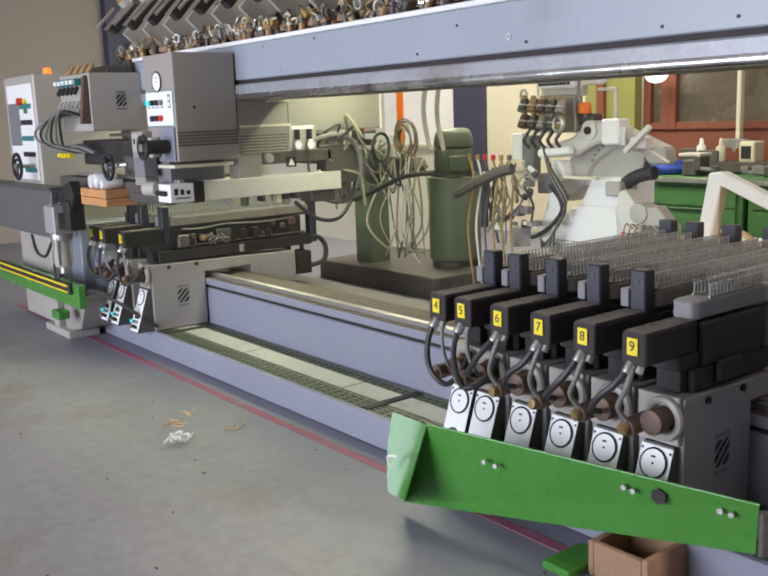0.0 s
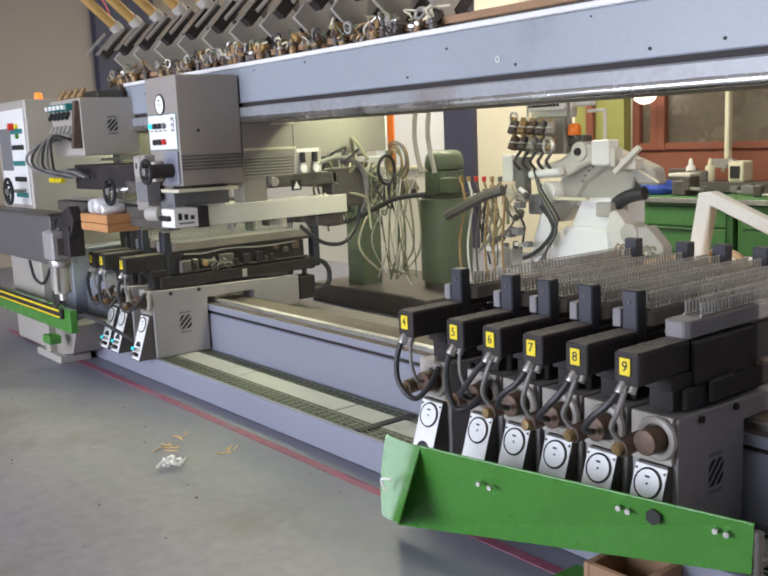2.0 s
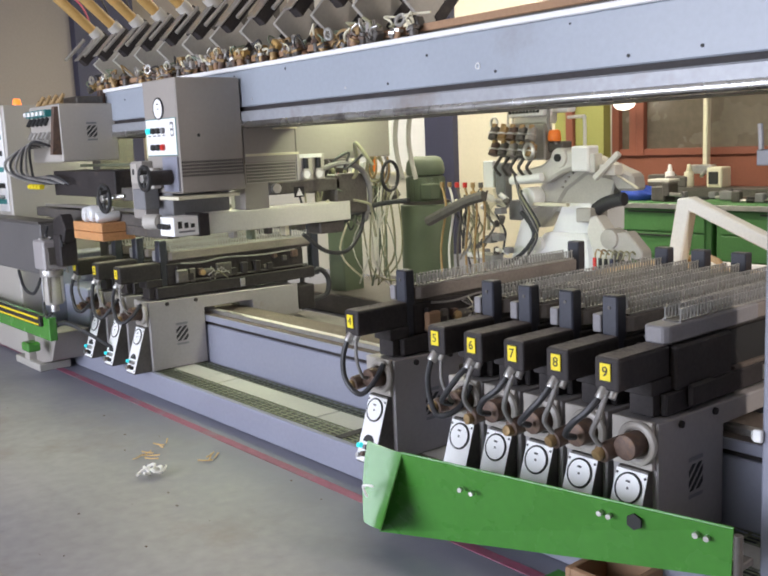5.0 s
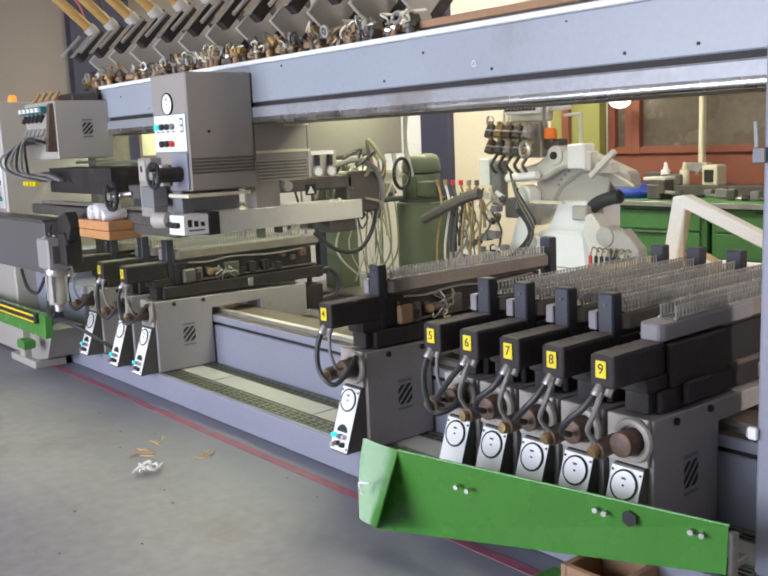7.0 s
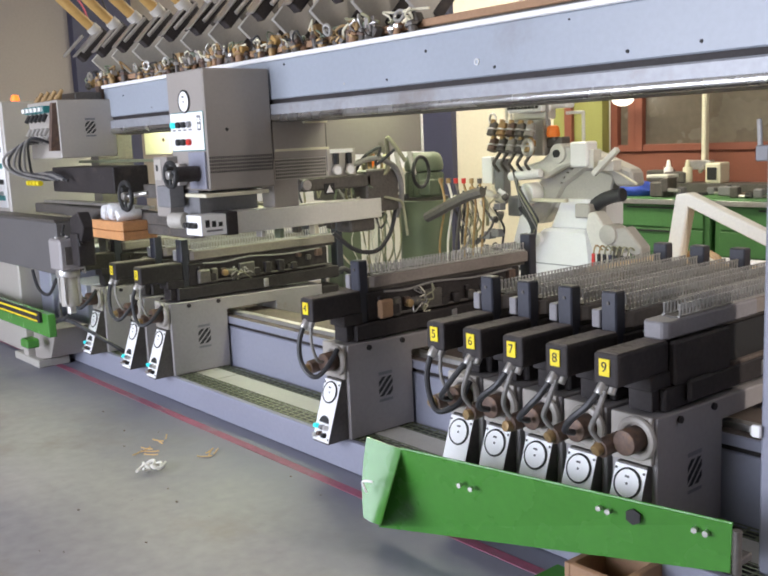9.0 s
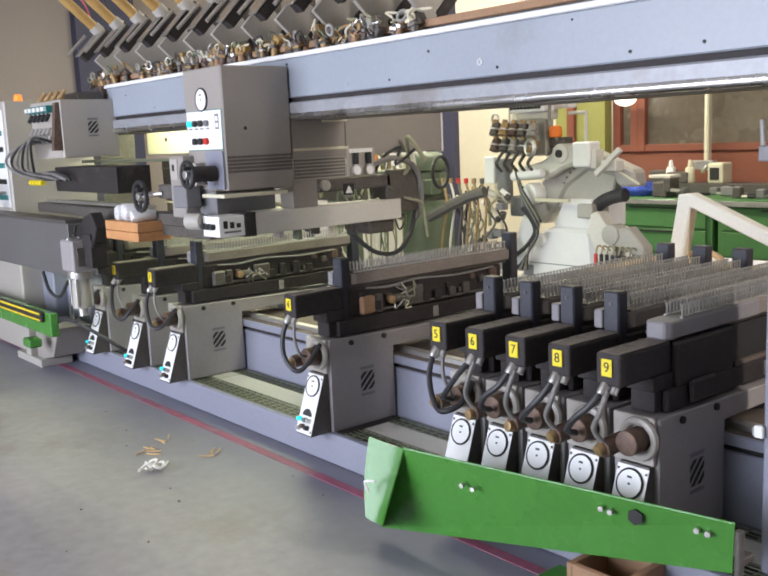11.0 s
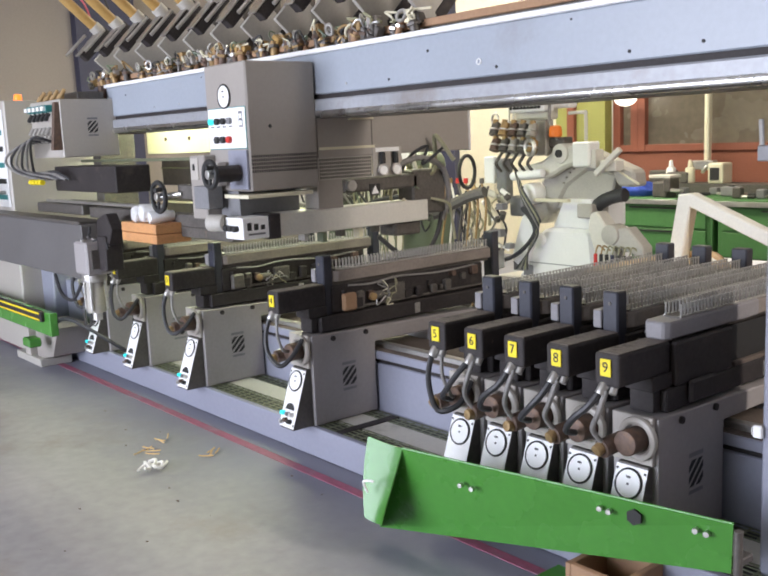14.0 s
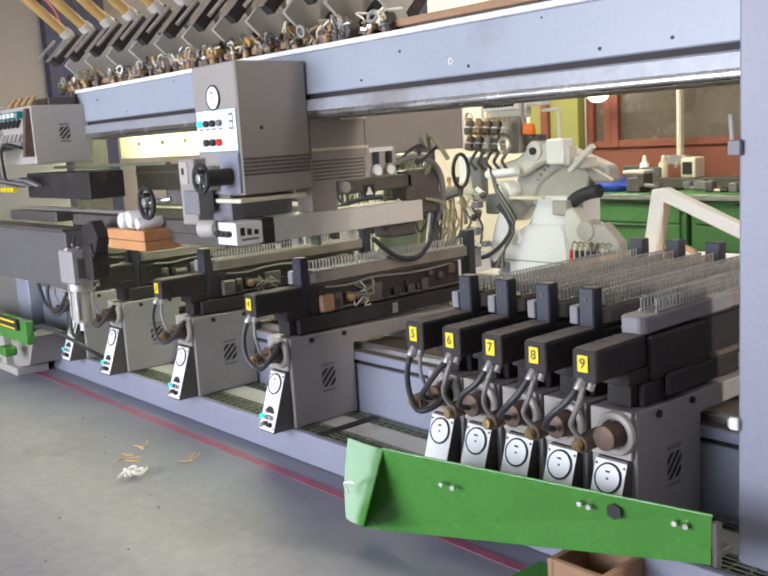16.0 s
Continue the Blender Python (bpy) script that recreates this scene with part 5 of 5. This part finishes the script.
def frame_stand():
    s = thing("pump_stand", (-7.4, 5.6, 0), "green column stand with cables and a dark cross beam", "stand")
    part("column", box(-7.62, -7.36, 5.5, 5.75, 0.0, 1.32, 0.012), "green_tank", s)
    part("cross_beam", prism([(-7.7, 1.06), (-6.72, 1.06), (-6.55, 1.16), (-6.62, 1.25), (-7.7, 1.23)], "y", 5.42, 5.6, 0.01), "dark_steel", s)
    part("base_box", box(-8.0, -6.2, 5.3, 6.5, 0.0, 0.19, 0.01), "dark_steel", s)
    part("plate", box(-7.8, -6.9, 5.44, 5.5, 1.42, 1.47, 0.004), "white", s)
    part("pump", box(-7.55, -7.32, 5.42, 5.6, 1.36, 1.52, 0.02), "dark_steel", s)
    part("red_bar", cyl((-7.35, 5.45, 1.34), (-7.35, 5.45, 1.55), 0.025, seg=10), "red", s)
    rc = random.Random(17)
    for k in range(8):
        part("cable_coil", ring((-6.66 + rc.uniform(-0.03, 0.03), 5.36 + 0.012 * k, 1.42 + rc.uniform(-0.02, 0.02)), (rc.uniform(-0.1, 0.4), 1, rc.uniform(-0.15, 0.15)), 0.10 + 0.011 * k, rc.uniform(0.006, 0.011), 28, sub=6), rc.choice(("hose_grey", "cable", "cable", "robot_grey", "brass")), s, "coiled cable", True)
    for k in range(14):
        x0, z0 = -7.9 + rc.random() * 1.1, 1.25 + rc.random() * 0.25
        part("cable", sweep([(x0, 5.38, z0), (x0 + rc.uniform(-0.1, 0.15), 5.33, z0 - 0.1), (x0 + rc.uniform(0.0, 0.3), 5.32, z0 - rc.uniform(0.1, 0.5)), (x0 + rc.uniform(0.1, 0.5), 5.36, z0 - rc.uniform(0.0, 0.7))], rc.uniform(0.006, 0.013)), rc.choice(("cable", "rubber", "green_tank", "hose_grey", "rubber")), s, "", True)
    for x, top in ((-6.40, 2.2), (-6.22, 2.2)):
        part("riser_hose", sweep([(x + 0.10, 5.4, 1.32), (x, 5.42, 1.7), (x + 0.04, 5.5, top), (x + 0.1, 5.6, top + 0.6)], 0.021, ribs=0.06), "robot_grey", s, "ribbed grey riser hose", True)
    rnd = random.Random(21)
    for k in range(18):
        x0 = -6.95 + rnd.random() * 0.6
        x1 = -6.95 + rnd.random() * 0.6
        m = Vector(((x0 + x1) / 2 + rnd.uniform(-0.2, 0.2), 5.32 + rnd.uniform(-0.1, 0.1), rnd.uniform(0.5, 0.9)))
        part("cable", sweep([(x0, 5.42, 1.2 + rnd.random() * 0.2), m, (x1, 5.36, 0.30 + rnd.random() * 0.1)], rnd.choice((0.005, 0.008, 0.010))), rnd.choice(("cable", "dirty_white", "cream", "cable", "green_tank")), s, "", True)
    part("long_cable", sweep([(-7.9, 5.1, 0.92), (-7.4, 5.1, 0.84), (-6.9, 5.1, 0.92), (-6.4, 5.15, 1.1), (-6.0, 5.2, 1.15)], 0.022), "rubber", s, "thick black cable", True)
    part("tool_gun", sweep([(-5.75, 5.2, 0.98), (-5.5, 5.2, 1.08), (-5.3, 5.22, 1.16), (-5.15, 5.25, 1.2)], 0.045), "dark_steel", s, "dark flexible duct", True)
    for k in range(6):
        part("pipe", sweep([(-5.68 + k * 0.09, 5.3, 1.26), (-5.62 + k * 0.09, 5.28, 1.08), (-5.72 + k * 0.1, 5.3, 0.7), (-5.68 + k * 0.1, 5.32, 0.2)], 0.010), rnd.choice(("hose_grey", "brass", "dirty_white", "dark_steel")), s, "", True)
        part("cap", cyl((-5.68 + k * 0.09, 5.3, 1.26), (-5.68 + k * 0.09, 5.3, 1.30), 0.019, seg=10), rnd.choice(("red", "brass", "dark_steel")), s, "", True)
    return s


frame_stand()

pw = thing("low_partition", (-9.7, 7.2, 0), "low whitewashed partition behind the tank", "partition")
part("panel", box(-13.0, -8.0, 7.2, 7.26, 0.0, 1.25, 0.004), "wall_white", pw)
part("cap_rail", box(-13.0, -8.0, 7.18, 7.28, 1.25, 1.29, 0.004), "cream", pw)

# door and screen of the far walls
d = thing("door_1", (-11.6, 9.48, 0), "white sliding door with an orange strip", "door", kind="structure")
part("leaf", box(-12.1, -10.4, 9.42, 9.49, 0.0, 3.2), "white", d)
part("strip", box(-11.75, -11.60, 9.39, 9.42, 0.0, 3.2), "orange", d)
structure("wall_screen", box(-13.98, -13.8, 5.55, 6.5, 0, 4.4), "blue_dark", "dark blue sheet screen on the wall", "screen")

# white bent bracket and boards behind the beds
b = thing("bent_bracket", (-3.3, 5.0, 0), "white bent square-tube bracket arm", "bracket")
part("arm", prism([(-3.46, 0.0), (-3.36, 0.0), (-3.155, 1.16), (-2.3, 0.80), (-2.3, 0.88), (-3.16, 1.245), (-3.24, 1.235)], "y", 4.97, 5.06, 0.008), "dirty_white", b)
t = thing("board_table", (-2.9, 5.0, 0), "low table with raw chipboard top", "table")
part("top", box(-3.7, -1.4, 4.5, 5.4, 0.74, 0.78, 0.004), "wood_pale", t)
part("edge_profile", box(-3.3, -1.4, 5.3, 5.36, 0.78, 0.81, 0.004), "white", t)
for x in (-3.65, -1.5):
    for y in (4.55, 5.3):
        part("leg", box(x, x + 0.06, y, y + 0.06, 0.0, 0.74), "dark_steel", t)
o = thing("wooden_arc", (-3.15, 5.1, 0.78), "curved raw wood offcut on the table", "offcut")
part("arc", sweep([(-3.30, 5.1, 0.79), (-3.24, 5.1, 0.85), (-3.14, 5.1, 0.875), (-3.04, 5.1, 0.85), (-3.0, 5.1, 0.80)], 0.02), "wood_pale", o)


# ---- bench along the north wall ----
def bench(x0, x1):
    b = thing("work_bench", (x0, 8.3, 0), "green steel workbench with drawers along the wall", "workbench")
    part("top", box(x0, x1, 8.25, 9.0, 0.87, 0.92, 0.005), "green_bench", b)
    part("lip", box(x0, x1, 8.235, 8.25, 0.855, 0.905, 0.002), "steel", b)
    part("body", box(x0 + 0.02, x1 - 0.02, 8.30, 8.98, 0.05, 0.868, 0.006), "green_bench", b)
    for k, (z0, z1) in enumerate(((0.62, 0.84), (0.36, 0.60), (0.08, 0.34))):
        dr = part("drawer", box(x0 + 0.08, x1 - 0.08, 8.275, 8.298, z0, z1, 0.004), "green_bench", b)
        part("pull", box((x0 + x1) / 2 - 0.3, (x0 + x1) / 2 + 0.3, 8.262, 8.274, z1 - 0.03, z1 - 0.015, 0.002), "ink", dr)
    return b


bench(-6.35, -5.0)
bench(-4.98, -3.4)
bench(-3.38, -1.8)
s = thing("wall_shelf", (-4.5, 9.0, 1.0), "low dark back shelf on the bench", "shelf")
part("board", box(-6.3, -2.0, 9.0, 9.3, 0.921, 1.02, 0.005), "dark_steel", s)
v = thing("bench_vise", (-5.62, 8.4, 0.92), "dark steel bench vise", "vise")
part("jaw", box(-5.72, -5.55, 8.3, 8.5, 0.92, 1.08, 0.015), "dark_steel", v)
part("jaw", box(-5.56, -5.48, 8.26, 8.44, 0.98, 1.12, 0.01), "dark_steel", v)
part("screw", cyl((-5.5, 8.3, 1.0), (-5.3, 8.2, 1.0), 0.02, seg=10), "steel", v, "", True)
part("anvil", box(-5.76, -5.5, 8.3, 8.5, 1.12, 1.15, 0.006), "dirty_white", v)
for x, mt, lb in ((-6.02, "white", "white plastic bottle with a cap"), (-5.78, "cream", "pale yellow plastic bottle with a cap")):
    b = thing("bottle", (x, 9.1, 1.02), lb, "bottle", "bottles on the bench")
    z = 1.02
    part("body", cyl((x, 9.1, z), (x, 9.1, z + 0.17), 0.055, 0.05, seg=18, bev=0.015), mt, b, "", True)
    part("neck", cyl((x, 9.1, z + 0.17), (x, 9.1, z + 0.25), 0.03, 0.016, seg=14, bev=0.006), mt, b, "", True)
g = thing("battery_charger", (-5.43, 9.1, 1.02), "cream plastic box with a dark front", "charger")
part("case", box(-5.51, -5.33, 9.0, 9.2, 1.02, 1.24, 0.02, seg=2), "cream", g)
part("face", box(-5.48, -5.37, 8.99, 9.003, 1.06, 1.19, 0.004), "ink", g)
k = thing("cloth_heap", (-6.0, 8.5, 0.92), "blue cloth heap on the bench", "cloth")
f = bmesh.new()
bmesh.ops.create_icosphere(f, subdivisions=4, radius=0.22, matrix=Matrix.Translation((-6.05, 8.5, 0.97)) @ Matrix.Diagonal((1.25, 0.8, 0.42, 1)))
for vv in f.verts:
    vv.co += Vector((0, 0, 0.06)) * noise.noise(vv.co * 9) + Vector((0.03, 0, 0)) * noise.noise(vv.co * 14)
    vv.co.z = max(vv.co.z, 0.921)
part("folds", f, "blue_cloth", k, "", True)
rnd = random.Random(5)
for x, y, z, mt in ((-5.9, 9.1, 1.02, "dark_steel"), (-6.15, 9.15, 1.02, "dark_steel"), (-4.3, 8.7, 0.92, "dirty_white"), (-5.05, 8.7, 0.92, "grey_mid"), (-4.05, 8.8, 0.92, "dark_steel"), (-3.9, 9.1, 1.02, "rust_red")):
    q = thing("tool_box", (x, y, z), "small dark tool on the bench", "tool", "tools on the bench")
    w = rnd.uniform(0.08, 0.16)
    part("case", box(x - w, x + w, y - 0.08, y + 0.08, z, z + rnd.uniform(0.06, 0.14), 0.012), mt, q)
    part("grip", cyl((x - w * 0.5, y - 0.02, z + 0.08), (x + w * 0.6, y - 0.05, z + 0.10), 0.015, seg=8), "ink", q, "", True)
rb = random.Random(61)
for k in range(13):
    x, y = -5.55 + k * 0.21 + rb.uniform(-0.05, 0.05), 8.42 + rb.random() * 0.4
    q = thing("hand_tool", (x, y, 0.92), "dark oily hand tool lying on the green bench", "tool", "hand tools on the bench")
    a, l = rb.uniform(-0.6, 0.6), rb.uniform(0.10, 0.2)
    d = Vector((math.cos(a), math.sin(a), 0)) * l
    p = Vector((x, y, 0.938))
    part("shank", cyl(p - d, p + d * 0.2, 0.017, seg=8), rb.choice(("dark_steel", "steel", "rusty")), q, "", True)
    part("grip", cyl(p + d * 0.2, p + d, 0.018, 0.015, seg=10, bev=0.004), rb.choice(("ink", "rust_red", "ink", "grey_mid")), q, "", True)
    part("head", box(x - d.x - 0.04, x - d.x + 0.05, y - d.y - 0.04, y - d.y + 0.04, 0.921, 0.921 + rb.uniform(0.04, 0.12), 0.01), rb.choice(("dark_steel", "ink", "grey_mid", "dirty_white")), q)
p = thing("conduit", (-5.66, 9.3, 1.3), "cream vertical cable conduit with a tap at its foot", "conduit")
part("pipe", box(-5.695, -5.64, 9.22, 9.30, 1.25, 3.4, 0.012), "cream", p)
part("tap", box(-5.80, -5.52, 9.12, 9.22, 1.16, 1.26, 0.01), "steel", p)
part("spout", cyl((-5.6, 9.14, 1.2), (-5.6, 9.05, 1.14), 0.02, seg=10), "steel", p, "", True)
l = thing("wall_lamp", (-6.63, 9.1, 1.96), "lit white half-round lamp bowl", "lamp")
f = bmesh.new()
bmesh.ops.create_uvsphere(f, u_segments=28, v_segments=14, radius=0.13, matrix=Matrix.Translation((-6.63, 9.1, 1.99)) @ Matrix.Diagonal((1, 1, 0.75, 1)))
bmesh.ops.delete(f, geom=[w for w in f.verts if w.co.z > 1.995], context="VERTS")
part("bowl", f, "lamp_white", l, "", True)
part("cap", cyl((-6.63, 9.1, 1.99), (-6.63, 9.1, 2.05), 0.135, 0.05, seg=28), "white", l, "", True)
part("stem", cyl((-6.63, 9.1, 2.05), (-6.63, 9.1, 6.0), 0.012, seg=8), "white", l)


# ---- tool row above the beam ----
def tool_unit(i, x):
    """Slanted actuators in a plane across the beam: a sleeve that falls to the rear, a bar that falls to the front."""
    u = thing("tool_unit", (x, 3.05, 2.19), "slanted black actuator with ochre sleeve and brass fittings", "actuator", "row of actuators above the beam")
    r2 = random.Random(i)
    s, w = Vector((0.08, 0.72, -0.69)), Vector((-0.05, -0.70, -0.71))
    c = Vector((x, 3.05, 2.52))
    q = Matrix((Vector((1, 0, 0)), s, s.cross(Vector((1, 0, 0))).normalized())).transposed().to_4x4()
    mm = Matrix.Translation(c) @ q
    part("sleeve", cyl(c - s * 0.50, c - s * 0.08, 0.037, seg=16, bev=0.005), "ochre", u, "ochre cylinder sleeve", True)
    part("collar", cyl(c - s * 0.10, c - s * 0.02, 0.048, seg=16, bev=0.004), "robot_grey", u, "", True)
    part("bar", box(-0.033, 0.033, -0.045, 0.028, -0.05, 0.25, 0.005, m=mm), "black", u, "black slanted bar")
    part("bar_edge", box(-0.036, 0.036, -0.055, -0.0452, 0.0, 0.27, 0.002, m=mm), "steel", u)
    part("plate", box(0.04, 0.065, 0.05, 0.27, -0.01, 0.22, 0.004, m=mm), "robot_grey", u, "square grey plate")
    part("jaw", box(-0.02, 0.07, 0.25, 0.31, -0.06, 0.16, 0.005, m=mm), "black", u)
    part("jaw", box(-0.02, 0.05, 0.20, 0.27, 0.17, 0.25, 0.005, m=mm), "dark_steel", u)
    part("rod", cyl(c + w * 0.10 - s * 0.10, c + w * 0.32 - s * 0.10, 0.012, seg=8), "steel", u, "", True)
    part("air_hose", sweep([c - s * 0.5 + Vector((0, 0, 0.03)), c - s * 0.42 + Vector((0, 0, 0.10)), c - s * 0.2 + Vector((0, 0, 0.12)), c - s * 0.12 + Vector((0, 0, 0.04))], 0.007), "pink" if i % 3 == 0 else "rubber", u, "", True)
    for k in range(4 if i < 4 else 8):
        a = Vector((x + r2.uniform(-0.18, 0.18), 2.91 + r2.uniform(0.0, 0.06), 2.127))
        hgt, rad = r2.uniform(0.03, 0.09), r2.uniform(0.014, 0.026)
        top = a + Vector((r2.uniform(-0.03, 0.03), r2.uniform(-0.02, 0.01), hgt))
        body = part("fitting", cyl(a, top, rad, rad * 0.9, seg=10, bev=0.003), r2.choice(("brass", "rusty", "rusty", "dark_steel", "dark_steel", "cardboard")), u, "", True)
        part("hex_nut", cyl(a.lerp(top, 0.55), a.lerp(top, 0.75), rad * 1.45, seg=6), r2.choice(("brass", "steel", "rusty", "dark_steel")), body)
        part("tube", sweep([top, top + Vector((r2.uniform(-0.02, 0.03), -0.02, 0.03)), top + Vector((r2.uniform(-0.06, 0.07), -0.01, r2.uniform(0.02, 0.06))), top + Vector((r2.uniform(-0.09, 0.10), 0.02, r2.uniform(-0.03, 0.05)))], r2.uniform(0.004, 0.008), 6, steps=4), r2.choice(("cream", "cable", "steel", "rubber", "green_tank", "brass")), body, "", True)
        if k % 2:
            w = r2.uniform(0.02, 0.04)
            part("clamp_block", box(top.x - w, top.x + w, top.y, top.y + 0.05, top.z - 0.02, top.z + w, 0.005, m=Matrix.Translation(top) @ Matrix.Rotation(r2.uniform(-0.8, 0.8), 4, "Y") @ Matrix.Translation(-top)), r2.choice(("brass", "dark_steel", "ochre", "machine_grey", "rusty")), u)
    part("elbow", ring((x + r2.uniform(-0.15, 0.15), 2.92, 2.21), (r2.uniform(-0.5, 0.5), 1, r2.uniform(-0.4, 0.4)), 0.026, 0.009, 16, sub=6), "steel", u, "", True)
    part("foot", box(x - 0.02, x + 0.02, 3.20, 3.25, 2.12, 2.50, 0.004), "dark_steel", u)
    return u


for i in range(11):
    tool_unit(i, -7.05 + i * 0.36)


# ---- what moves ----
def line(a, b, t0, t1):
    """Rows of (t, x) at a steady pace from a to b between t0 and t1, resting before and after."""
    rows = [(t0 + (t1 - t0) * k / 8, a + (b - a) * k / 8) for k in range(9)]
    return ([(0.0, a)] if t0 > 0 else []) + rows + ([(t1 + 0.2, b), (16.0, b)] if t1 < 15.8 else [])


def motions():
    walk(HEAD, [(t, pose(x, 2.9, 1.80)) for t, x in line(-5.425, -4.106, 0.0, 16.0)])
    for n, a, b, t0, t1 in ((1, -6.866, -6.620, 0.0, 3.0), (2, -6.664, -5.945, 0.0, 8.8), (3, -6.300, -4.985, 0.0, 16.0), (4, -2.905, -3.985, 0.2, 12.7)):
        walk(BEDS[n], [(t, pose(x, 2.7, 0.165)) for t, x in line(a, b, t0, t1)])


motions()
